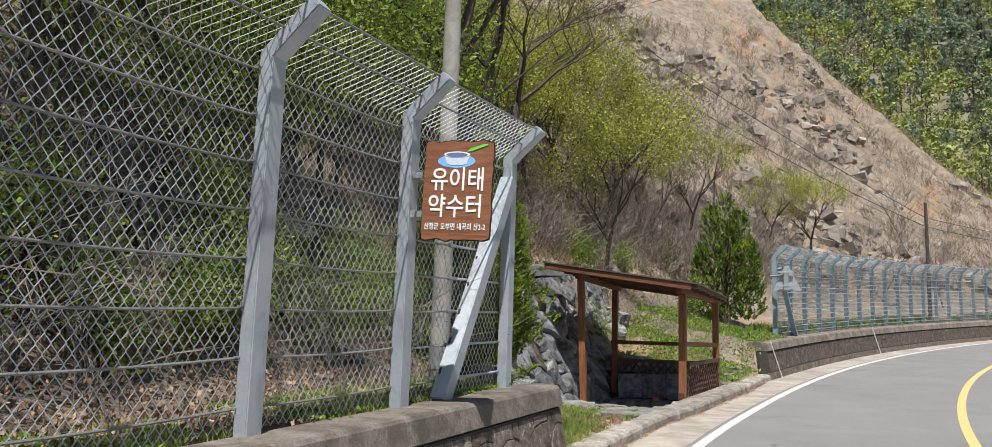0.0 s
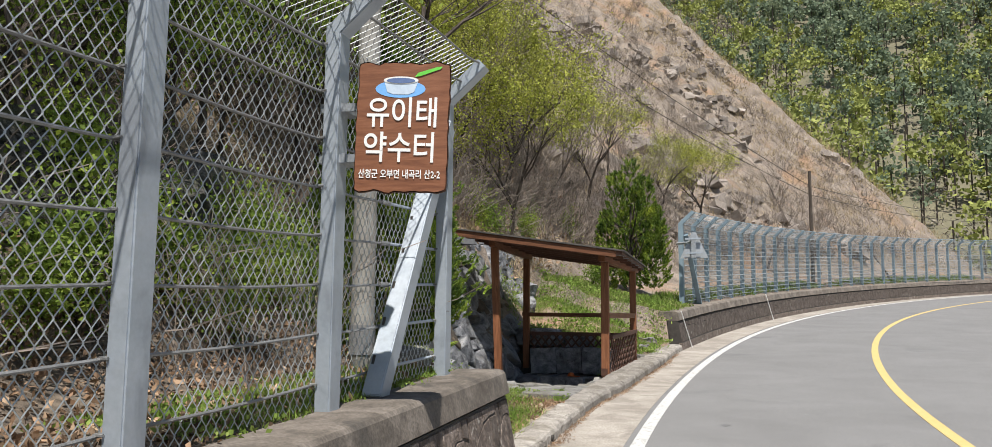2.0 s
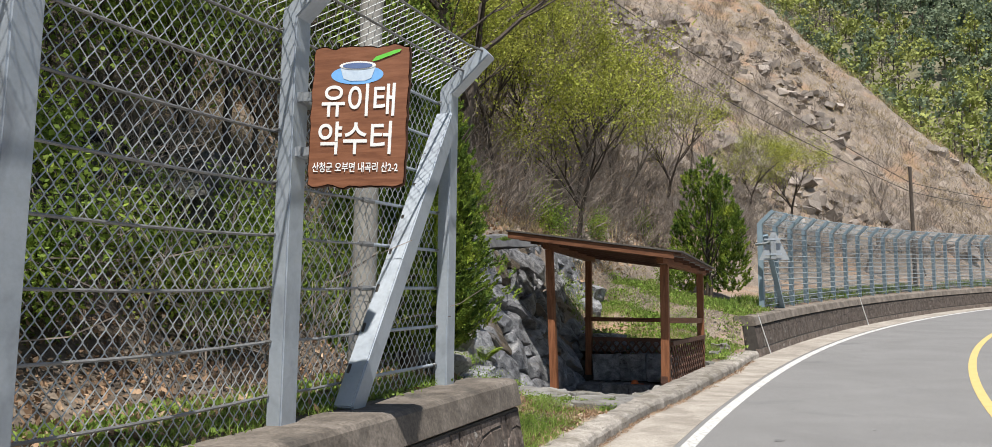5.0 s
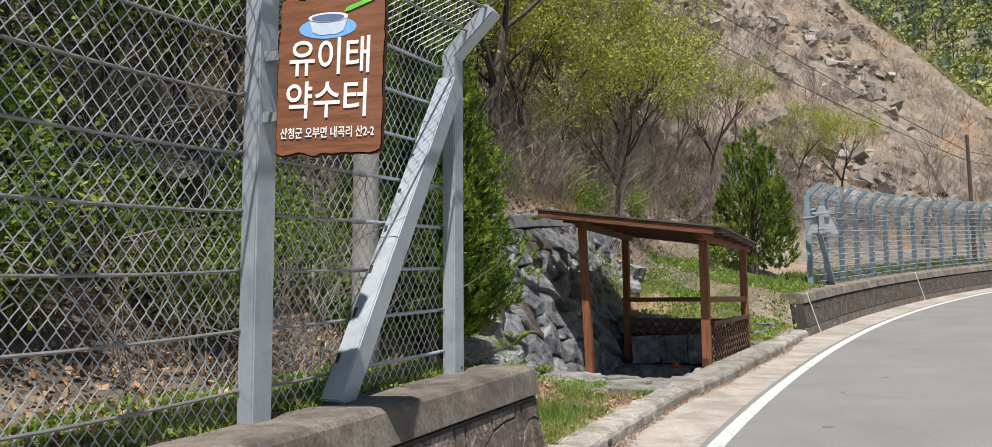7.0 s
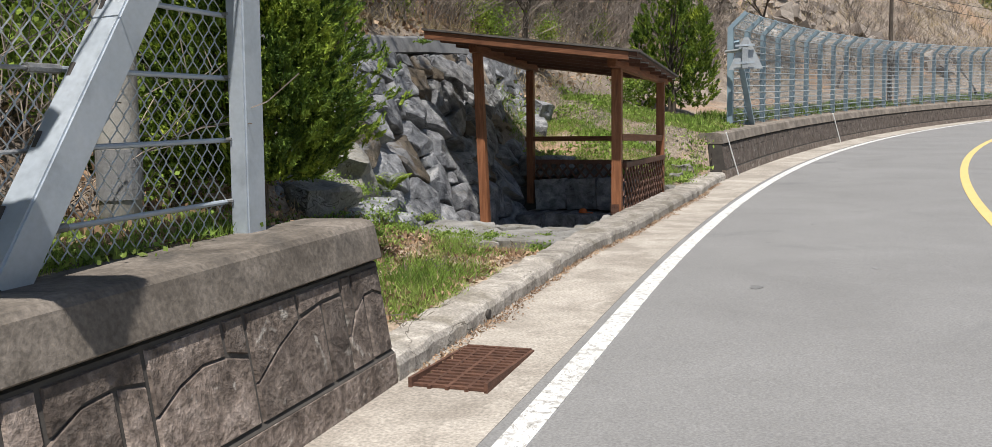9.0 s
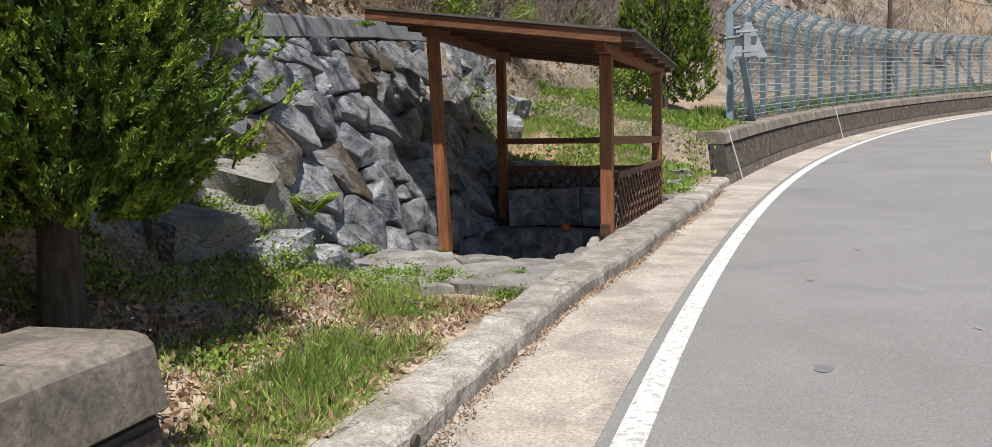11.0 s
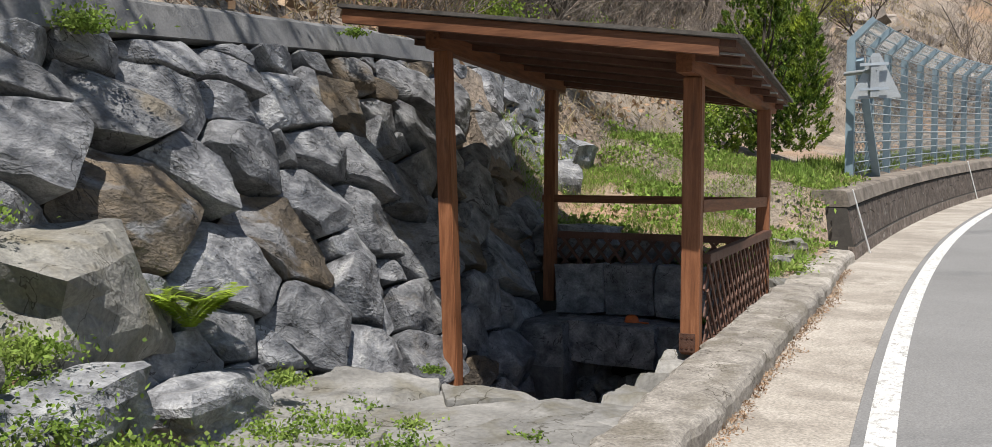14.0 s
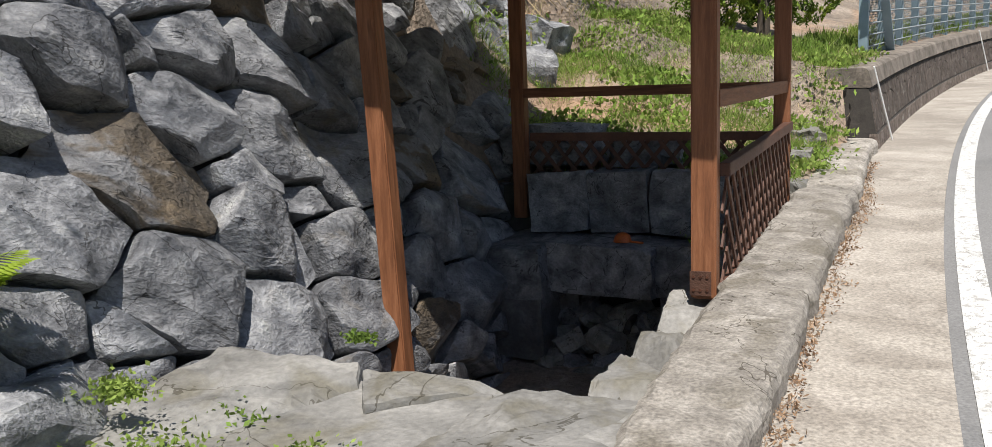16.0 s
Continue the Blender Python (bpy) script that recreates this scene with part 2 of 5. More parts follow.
BARK = material("dark_bark", [(0.035, 0.028, 0.022), (0.075, 0.06, 0.048), (0.11, 0.09, 0.075)], 9, 0.95, bump=0.8, fine=40, stretch=(3, 3, 0.7))
TWIG = material("grey_dry_twig", [(0.13, 0.107, 0.09), (0.25, 0.21, 0.178)], 4, 0.95, bump=0.0, island=0.4)
# the ramp paints sunlit yellow-green clumps and shaded inner greens into the leaves
CYPRESS_LEAF = material("juniper_green_sun_and_shade", [(0.03, 0.062, 0.016), (0.075, 0.13, 0.025), (0.21, 0.29, 0.04), (0.46, 0.52, 0.075)], 3.0, 0.75, bump=0.0, island=0.4, thin=0.22, spec=0.2)
SPRING_LEAF = material("spring_yellow_green_leaf", [(0.22, 0.25, 0.045), (0.36, 0.39, 0.07), (0.5, 0.5, 0.12)], 0.9, 0.7, bump=0.0, island=0.4, thin=0.35, spec=0.2)
THICKET_LEAF = material("thicket_mid_green_leaf", [(0.09, 0.145, 0.028), (0.18, 0.26, 0.045), (0.38, 0.44, 0.07)], 1.3, 0.7, bump=0.0, island=0.45, thin=0.35, spec=0.2)
# distance haze is put into these two leaf colours: pines greyer, both lighter
PINE_LEAF = material("haze_paled_pine_foliage", [(0.13, 0.175, 0.115), (0.185, 0.235, 0.15), (0.25, 0.29, 0.175)], 0.12, 0.8, bump=0.0, island=0.22, thin=0.35, spec=0.2)
FAR_SPRING = material("far_spring_foliage", [(0.2, 0.23, 0.07), (0.29, 0.32, 0.09), (0.36, 0.37, 0.13)], 0.12, 0.8, bump=0.0, island=0.3, thin=0.25, spec=0.2)
FAR_BARE = material("far_bare_twigs", [(0.22, 0.19, 0.155), (0.3, 0.26, 0.21)], 0.3, 0.9, bump=0.0, island=0.3)
GRASS = material("fresh_grass", [(0.13, 0.21, 0.045), (0.22, 0.32, 0.065), (0.36, 0.42, 0.13)], 1.5, 0.75, bump=0.0, island=0.45, thin=0.45, spec=0.2)
DRY_GRASS = material("dry_straw_grass", [(0.3, 0.23, 0.13), (0.42, 0.34, 0.2)], 0.6, 0.85, bump=0.0, island=0.35, thin=0.2, spec=0.2)
LITTER = material("brown_leaf_litter", [(0.15, 0.09, 0.055), (0.29, 0.19, 0.12), (0.44, 0.33, 0.23)], 3, 0.85, bump=0.0, island=0.5, thin=0.1, spec=0.2)
FERN = material("bright_fern_green", [(0.27, 0.38, 0.04), (0.38, 0.48, 0.07)], 3, 0.7, bump=0.0, island=0.25, thin=0.4, spec=0.2)


# ---- mesh tools ----
class Shape:
    """Vertices and faces gathered before they become one mesh."""

    def __init__(self):
        self.v, self.f = [], []

    def add(self, verts, faces):
        o = len(self.v)
        self.v.extend(tuple(p) for p in verts)
        self.f.extend(tuple(i + o for i in f) for f in faces)
        return self

    def box(self, lo, hi):
        (a, b, c), (d, e, f) = lo, hi
        return self.add([(a, b, c), (d, b, c), (d, e, c), (a, e, c), (a, b, f), (d, b, f), (d, e, f), (a, e, f)],
                        [(0, 3, 2, 1), (4, 5, 6, 7), (0, 1, 5, 4), (1, 2, 6, 5), (2, 3, 7, 6), (3, 0, 4, 7)])

    def beam(self, p, q, w, h, up=(0, 0, 1)):
        p, q = Vector(p), Vector(q)
        d = (q - p).normalized()
        s = d.cross(Vector(up)).normalized() * (w / 2)
        u = s.cross(d).normalized() * (h / 2)
        vs = [o + a * s + b * u for o in (p, q) for a, b in ((-1, -1), (1, -1), (1, 1), (-1, 1))]
        return self.add(vs, [(0, 1, 2, 3), (7, 6, 5, 4), (0, 4, 5, 1), (1, 5, 6, 2), (2, 6, 7, 3), (3, 7, 4, 0)])

    def tube(self, pts, radii, n=6, caps=True):
        pts = [Vector(p) for p in pts]
        if not hasattr(radii, "__len__"):
            radii = [radii] * len(pts)
        o, vs, fs = None, [], []
        for i, (p, r) in enumerate(zip(pts, radii)):
            d = (pts[min(i + 1, len(pts) - 1)] - pts[max(i - 1, 0)]).normalized()
            ref = Vector((0, 0, 1)) if abs(d.z) < 0.9 else Vector((1, 0, 0))
            s = d.cross(ref).normalized()
            u = s.cross(d)
            for k in range(n):
                a = 2 * math.pi * k / n
                vs.append(p + r * (math.cos(a) * s + math.sin(a) * u))
        for i in range(len(pts) - 1):
            for k in range(n):
                fs.append((i * n + k, i * n + (k + 1) % n, (i + 1) * n + (k + 1) % n, (i + 1) * n + k))
        if caps:
            fs += [tuple(range(n - 1, -1, -1)), tuple((len(pts) - 1) * n + k for k in range(n))]
        return self.add(vs, fs)

    def sweep(self, rails):
        """Rows of points joined into a skin; each rail has the same number of points."""
        n = len(rails[0])
        vs = [p for r in rails for p in r]
        fs = [(i * n + k, i * n + k + 1, (i + 1) * n + k + 1, (i + 1) * n + k) for i in range(len(rails) - 1) for k in range(n - 1)]
        return self.add(vs, fs)


def origin(ob):
    p = Vector((0, 0, 0))
    while ob:
        p += ob.location
        ob = ob.parent
    return p


def mesh_of(shape, name, mats, at=Vector((0, 0, 0)), bevel=0.0, smooth=False):
    me = bpy.data.meshes.new(name)
    me.from_pydata([(p[0] - at.x, p[1] - at.y, p[2] - at.z) for p in shape.v], [], shape.f)
    for m in mats if isinstance(mats, (list, tuple)) else [mats]:
        me.materials.append(m)
    bm = bmesh.new()
    bm.from_mesh(me)
    if bevel:
        bmesh.ops.bevel(bm, geom=bm.edges[:], offset=bevel, segments=2, affect="EDGES", clamp_overlap=True)
    bmesh.ops.recalc_face_normals(bm, faces=bm.faces[:])
    bm.to_mesh(me)
    bm.free()
    if smooth:
        me.shade_smooth()
    return me


def part(name, shape, mat, parent, label="", bevel=0.0, smooth=False):
    ob = new(name, mesh_of(shape, name, mat, origin(parent), bevel, smooth))
    ob.parent = parent
    return tagged(ob, label)


def thing(name, at, label, category, group="", kind=""):
    ob = new(name)
    ob.location = at
    return tagged(ob, label, category, group, kind)


def single(name, shape, mat, label="", category="", group="", kind="", bevel=0.0, smooth=False, at=(0, 0, 0)):
    ob = new(name, mesh_of(shape, name, mat, Vector(at), bevel, smooth))
    ob.location = at
    return tagged(ob, label, category, group, kind)


def leaf_mesh(name, verts, loops_per, mat, at=(0, 0, 0)):
    """Many separate small faces of loops_per corners each, from an array (n, loops_per, 3)."""
    v = np.asarray(verts, dtype=np.float32) - np.asarray(at, dtype=np.float32)
    n = len(v)
    me = bpy.data.meshes.new(name)
    me.vertices.add(n * loops_per)
    me.vertices.foreach_set("co", v.reshape(-1))
    me.loops.add(n * loops_per)
    me.loops.foreach_set("vertex_index", np.arange(n * loops_per, dtype=np.int32))
    me.polygons.add(n)
    me.polygons.foreach_set("loop_start", np.arange(n, dtype=np.int32) * loops_per)
    me.update(calc_edges=True)
    for m in mat if isinstance(mat, (list, tuple)) else [mat]:
        me.materials.append(m)
    return me


rng = np.random.default_rng(7)


def unit(a):
    return a / np.maximum(np.linalg.norm(a, axis=-1, keepdims=True), 1e-9)


def leaves(centres, along, length, width, spread=0.6):
    """Pointed leaf quads at centres, roughly pointing along, as an array (n, 4, 3)."""
    n = len(centres)
    d = unit(np.asarray(along) + rng.normal(0, spread, (n, 3)))
    s = unit(np.cross(d, rng.normal(0, 1, (n, 3))))
    L = length * rng.uniform(0.6, 1.3, (n, 1))
    W = width * rng.uniform(0.6, 1.3, (n, 1))
    c = np.asarray(centres)
    return np.stack([c, c + d * L * 0.45 + s * W * 0.5, c + d * L, c + d * L * 0.45 - s * W * 0.5], axis=1)


# ---- plan of the road ----
RADIUS, BEND = 84.0, 11.0


def rise(y):
    return -0.12 + 0.05 * y + 0.011 * (math.sqrt((y - 16) ** 2 + 9) + (y - 16)) if y > -30 else -0.12 + 0.05 * y


def at_road(s, off, up=0.0):
    """A point at s metres along the road and off metres right of the white line's outer edge, up above the road."""
    if s < BEND:
        x, y = -2.12 + off, s
    else:
        a = (s - BEND) / RADIUS
        r = RADIUS - off
        x, y = -2.12 + RADIUS - r * math.cos(a), BEND + r * math.sin(a)
    return Vector((x, y, rise(y) + up))


def road_s(x, y):
    """The way along the road and the offset from the line of a place in the plan."""
    if y < BEND:
        return y, x + 2.12
    a = math.atan2(y - BEND, RADIUS - 2.12 - x)
    return BEND + RADIUS * a, RADIUS - math.hypot(y - BEND, RADIUS - 2.12 - x)


FOOT = -0.77


def bulge(s):
    """How far the kerb's face stands out towards the road before the spring."""
    return 0.13 * ease(12.8, 15.4, s) * (1 - ease(18.8, 21.4, s))


def ease(a, b, x):
    t = min(1.0, max(0.0, (x - a) / (b - a)))
    return t * t * (3 - 2 * t)


def profile(d, pts):
    return float(np.interp(d, [p[0] for p in pts], [p[1] for p in pts]))


P_FENCE = [(0, -0.3), (0.3, -0.3), (0.34, 0.84), (1.5, 0.93), (2.0, 1.15), (3.6, 2.5), (8, 6.2)]
P_BED = [(0, -0.3), (0.08, -0.2), (0.12, 0.1), (0.9, 0.18), (1.7, 0.36), (2.0, 0.5), (2.4, 0.68), (3.0, 1.5), (4.0, 2.6), (8, 6.2)]
P_SLAB = [(0, -0.3), (0.08, -0.2), (0.12, 0.03), (2.4, 0.03), (2.75, 0.06), (2.85, 0.2), (3.55, 2.5), (3.75, 2.62), (5, 3.6), (8, 6.0)]
P_PIT = [(0, -0.3), (0.25, -0.3), (0.6, -0.1), (0.7, -1.15), (2.75, -1.15), (2.85, 0.2), (3.55, 2.4), (3.75, 2.5), (5, 3.5), (8, 6.0)]
P_BACK = [(0, -0.3), (0.08, -0.2), (0.12, 0.1), (0.5, 0.18), (2.3, 0.42), (2.9, 0.6), (3.6, 2.0), (3.9, 2.4), (5, 3.5), (8, 6.0)]
P_GRASS = [(0, -0.3), (0.08, -0.2), (0.12, 0.1), (0.5, 0.2), (1.2, 0.5), (2.2, 0.85), (3.1, 1.05), (3.55, 1.2), (4.3, 2.5), (5.5, 3.6), (8, 6.0)]
P_WALL = [(0, -0.3), (0.3, -0.3), (0.34, 0.86), (0.9, 0.98), (1.8, 1.15), (2.8, 1.4), (3.5, 1.65), (4.4, 2.7), (8, 6.2)]
ZONES = [(-200, P_FENCE), (8.75, P_FENCE), (9.15, P_BED), (12.2, P_BED), (12.9, P_SLAB), (14.4, P_SLAB), (14.6, P_PIT), (18.6, P_PIT), (18.85, P_BACK), (19.2, P_BACK), (20.4, P_GRASS),
         (21.6, P_GRASS), (22.0, P_WALL), (400, P_WALL)]


def lumps(x, y, k, seed=0.0):
    return noise.noise((x * k, y * k, seed))


def ground_up(s, off):
    """Height of the ground above the road's level."""
    p = at_road(s, off)
    if off >= FOOT:
        if off < 7.6:
            return -0.06
        return -0.06 - 0.35 * (off - 7.6) * ease(7.6, 14, off) if off < 30 else -7.9
    d = FOOT - off
    for (a, pa), (b, pb) in zip(ZONES, ZONES[1:]):
        if s <= b:
            t = (s - a) / (b - a)
            h = profile(d, pa) * (1 - t) + profile(d, pb) * t
            break
    if d > 8:
        h += 0.95 * (min(d, 50) - 8) + 0.2 * max(0, min(d, 90) - 50)
    far = ease(4.5, 12, d)
    h += far * (0.4 * lumps(p.x, p.y, 1.1, 7.0) + 0.25 * lumps(p.x, p.y, 2.3, 8.0) + 1.3 * lumps(p.x, p.y, 0.11) + 0.7 * lumps(p.x, p.y, 0.33, 3.0)) + ease(1.2, 3.5, d) * 0.25 * lumps(p.x, p.y, 0.9, 5.0) * (0 if 12 < s < 18.5 and d < 3.8 else 1)
    if d > 0.6 and not (14.7 < s < 18.2 and d < 3):
        h += 0.03 * lumps(p.x, p.y, 3.0, 9.0)
    end = ease(69, 86, s)
    return h * (1 - end) - end * (4 + 0.25 * d)


def ground_at(x, y):
    s, off = road_s(x, y)
    return rise(y) + ground_up(s, off)


def build_ground():
    S = np.concatenate([np.arange(-60, -4, 4.0), np.arange(-4, 8.4, 0.3), np.arange(8.4, 24, 0.15), np.arange(24, 84, 0.5), np.arange(84, 140, 6.0)])
    D = np.concatenate([[-60, -40, -30, -22, -16, -12, -9.5, -8.4, -7, -4, -1.0], np.arange(0, 1.0, 0.1), np.arange(1.0, 4.4, 0.15), np.arange(4.4, 16, 0.3), np.arange(16, 50, 0.8), [52, 58, 66, 78, 95]])
    rails = []
    for s in S:
        row = []
        for d in D:
            off = FOOT - d
            p = at_road(s, off)
            row.append((p.x, p.y, p.z + ground_up(s, off)))
        rails.append(row)
    sh = Shape().sweep(rails)
    ground = single("ground", sh, [SOIL, BANK_SOIL, BED_SOIL], "earthy hillside ground strewn with dry litter beside the road", "ground", kind="structure", smooth=True)
    for p in ground.data.polygons:
        s, off = road_s(p.center.x, p.center.y)
        d = FOOT - off
        edge = 0.35 * lumps(p.center.x, p.center.y, 1.3, 2.0)
        # soil darkened in colour where the thicket shades the bank
        if d > 0.6 + edge and s < 12.2 + edge and d < 16 and not (s > 8.8 and d < 2.6):
            p.material_index = 1
        elif 8.8 < s < 14.8 and 0 < d < 3:
            p.material_index = 2
    r = 2500
    sh = Shape().add([(-r, -r, -9), (r, -r, -9), (r, r, -9), (-r, r, -9)], [(0, 1, 2, 3)])
    single("valley_ground", sh, WOODLAND_SOIL, "low valley ground reaching the horizon", "ground", kind="structure")


def ribbon(name, s0, s1, a, b, up, mat, label, category, step=0.5, kind="structure", jitter=0.0):
    rails = []
    for s in np.arange(s0, s1 + step / 2, step):
        ja = jitter * lumps(s, 0, 2.1, 1.0)
        rails.append([at_road(s, a + ja, up - 0.12), at_road(s, a + ja, up), at_road(s, (a + b) / 2, up), at_road(s, b, up), at_road(s, b, up - 0.12)])
    return single(name, Shape().sweep(rails), mat, label, category, kind=kind)


def build_road():
    ribbon("road", -60, 130, -0.035, 7.4, 0.0, ASPHALT, "smooth grey asphalt two-lane road bending uphill", "road", 1.0)
    ribbon("white_line", -60, 120, 0.03, 0.175, 0.005, WHITE_LINE, "worn white edge line painted on the asphalt", "road marking", 0.5)
    ribbon("yellow_line", -60, 120, 3.23, 3.37, 0.005, YELLOW_LINE, "yellow centre line painted on the asphalt", "road marking", 0.5)
    ribbon("gutter", -60, 120, FOOT - 0.02, -0.035, 0.004, GUTTER, "pale cracked concrete gutter strip with dirt along its edge", "gutter", 0.5, jitter=0.02)


# ---- walls, kerb ----
def wall_skin(s0, s1, step, prof):
    """A profile of (distance left of the foot line, height) swept along the road, closed at both ends."""
    n = max(2, int(round((s1 - s0) / step)) + 1)
    ss = np.linspace(s0, s1, n)
    rails = [[at_road(s, FOOT - d, h) for d, h in prof] + [at_road(s, FOOT - prof[0][0], prof[0][1])] for s in ss]
    sh = Shape().sweep(rails)
    k = len(prof) + 1
    sh.f.append(tuple(range(k - 1)))
    sh.f.append(tuple((len(rails) - 1) * k + i for i in range(k - 2, -1, -1)))
    return sh


def groove_cells(length, height, seed):
    """Irregular flat panels that fill a band, as polygons in (along, up)."""
    r = random.Random(seed)
    cells, x = [], 0.0
    while x < length - 0.05:
        w = min(r.uniform(0.55, 0.8), length - x)
        if length - x - w < 0.3:
            w = length - x
        a, b = r.uniform(0.45, 0.85), r.uniform(0.3, 0.7)
        bow = r.uniform(0.05, 0.12)
        left, right = height * a * 0.6, height * min(0.9, b + 0.25)
        curve = [(x + w * t, left + (right - left) * t + bow * math.sin(math.pi * t)) for t in np.linspace(0, 1, 5)]
        curve = [(u, min(height - 0.06, max(0.06, v))) for u, v in curve]
        split = x + w * r.uniform(0.3, 0.7)
        low = [(x, 0), (x + w, 0)] + curve[::-1]
        if r.random() < 0.6:
            k = 2 if split < x + w * 0.5 else 3
            cells.append([(x, 0), (curve[k][0], 0)] + curve[:k + 1][::-1])
            cells.append([(curve[k][0], 0), (x + w, 0)] + curve[k:][::-1])
        else:
            cells.append(low)
        k = r.choice((1, 2, 3))
        cells.append(curve[:k + 1] + [(curve[k][0], height), (x, height)])
        cells.append(curve[k:] + [(x + w, height), (curve[k][0], height)])
        x += w
    return cells


def inset(poly, m):
    """A polygon drawn in by about m towards its middle."""
    cx, cy = sum(p[0] for p in poly) / len(poly), sum(p[1] for p in poly) / len(poly)
    w = max(p[0] for p in poly) - min(p[0] for p in poly)
    h = max(p[1] for p in poly) - min(p[1] for p in poly)
    fx, fy = max(0.3, 1 - 2 * m / max(w, 0.01)), max(0.3, 1 - 2 * m / max(h, 0.01))
    return [(cx + (x - cx) * fx, cy + (y - cy) * fy) for x, y in poly]


def panel_shape(cells, s0, base, batter):
    sh = Shape()
    for cell in cells:
        a, b = inset(cell, 0.008), inset(cell, 0.018)
        n = len(a)
        ring = []
        for poly, out in ((a, -0.004), (b, 0.016)):
            for u, v in poly:
                h = base + v
                ring.append(at_road(s0 + u, FOOT - batter * h + out, h))
        sh.add(ring, [tuple(range(n, 2 * n))] + [(i, (i + 1) % n, n + (i + 1) % n, n + i) for i in range(n)])
    return sh


def panel_wall(name, s0, s1, split, label, step):
    wall = thing(name, at_road(s0, FOOT, 0), label, "wall", kind="structure")
    body = [(0.02, -0.15), (0.0 + 0.016, 0.17), (0.035, 0.19), (0.12, 0.66), (0.15, 0.67), (0.5, 0.67), (0.5, -0.15)]
    part("wall_core", wall_skin(s0, s1, step, body), JOINT, wall)
    part("base_course", wall_skin(s0 - 0.003, s1 + 0.003, step, [(-0.01, -0.1), (0.012, 0.165), (0.03, 0.172), (0.1, 0.172), (0.1, -0.1)]), PANEL, wall)
    cap = [(0.1, 0.68), (0.085, 0.69), (0.125, 0.86), (0.15, 0.885), (0.2, 0.895), (0.56, 0.89), (0.58, 0.86), (0.58, 0.68)]
    part("cap_course", wall_skin(s0 - 0.004, s1 + 0.004, step, cap), CAP, wall, "rounded concrete cap with dark water stains")
    cells = groove_cells(s1 - s0, 0.475, 3 if split else 4)
    near = [c for c in cells if split and c[0][0] + s0 > -1.0]
    rest = [c for c in cells if c not in near]
    for c in near:
        part("panel", panel_shape([c], s0, 0.18, 0.19), PANEL, wall)
    if rest:
        tagged(part("panels", panel_shape(rest, s0, 0.18, 0.19), PANEL, wall), kind="stuff")
    return wall


def build_kerb():
    kerb = thing("kerb", at_road(9, FOOT), "worn grey concrete kerb with pitted edges beside the gutter", "kerb", kind="structure")
    s, k = 8.84, 0
    r = random.Random(5)
    while s < 21.7:
        e = min(21.75, s + r.uniform(2.8, 3.6))
        n = 48
        rails = []
        for i, q in enumerate(np.linspace(s + 0.002, e - 0.002, n)):
            j = 0.03 * lumps(q, 3.0, 4.0) + 0.022 * lumps(q, 8.0, 11.0)
            jz = 0.022 * lumps(q, 5.0, 5.0)
            o = j - bulge(q)
            prof = [(o, -0.1), (o, 0.09), (0.018 + o, 0.125 + jz), (0.05 + o, 0.142 + jz), (0.18 + o / 2, 0.148 + jz), (0.3 - j, 0.145 + jz), (0.335 - j, 0.12), (0.34 - j, -0.1)]
            rails.append([at_road(q, FOOT - d, h) for d, h in prof])
        sh = Shape().sweep(rails)
        m = len(rails[0])
        sh.f += [tuple(range(m)), tuple((n - 1) * m + i for i in range(m - 1, -1, -1))]
        part("kerbstone", sh, KERB, kerb, smooth=False)
        s = e
        k += 1


def build_road_marks():
    part("drain_pipe", Shape().tube([at_road(10.25, FOOT - 0.1, 0.07), at_road(10.25, FOOT + 0.022, 0.062)], 0.034, 12), JOINT, bpy.data.objects["kerb"], "small dark drain pipe mouth")
    g = random.Random(14)
    for s, off, r in ((11.9, 0.95, 0.06), (13.0, 1.9, 0.035), (14.4, 0.9, 0.03), (16.0, 1.3, 0.035)):
        rim = [at_road(s + r * g.uniform(0.6, 1.1) * 1.6 * math.sin(a), off + r * g.uniform(0.6, 1.1) * math.cos(a), 0.004) for a in np.linspace(0, 6.28, 14)[:-1]]
        single("tar_spot", Shape().add(rim, [tuple(range(13))]), TAR, "small dark tar spot on the asphalt", "road stain", kind="structure")


def build_grate():
    g = thing("drain_grate", (-2.58, 9.2, rise(9.2)), "rusty brown cast-iron drain grate set in the gutter", "drain")
    part("frame", Shape().box((-2.8, 8.76, rise(8.76) - 0.02), (-2.78, 9.6, rise(9.2) + 0.035)).box((-2.37, 8.76, rise(8.76) - 0.02), (-2.35, 9.6, rise(9.2) + 0.035)), RUST, g)
    for i in range(15):
        y = 8.78 + i * 0.057
        part("bar", Shape().box((-2.78, y, rise(y) + 0.006), (-2.37, y + 0.03, rise(y) + 0.022)), RUST, g)
    for x in (-2.68, -2.58, -2.47):
        part("cross_bar", Shape().beam((x, 8.76, rise(8.76) + 0.012), (x, 9.6, rise(9.6) + 0.012), 0.02, 0.02), RUST, g)


build_ground()
build_road()
panel_wall("wall_near", -30.0, 8.82, True, "dark weathered retaining wall with embossed stone pattern and cap", 1.0)
panel_wall("wall_far", 21.95, 78.0, False, "long low grey retaining wall with embossed pattern along the bend", 1.0)
build_kerb()
build_grate()
build_road_marks()


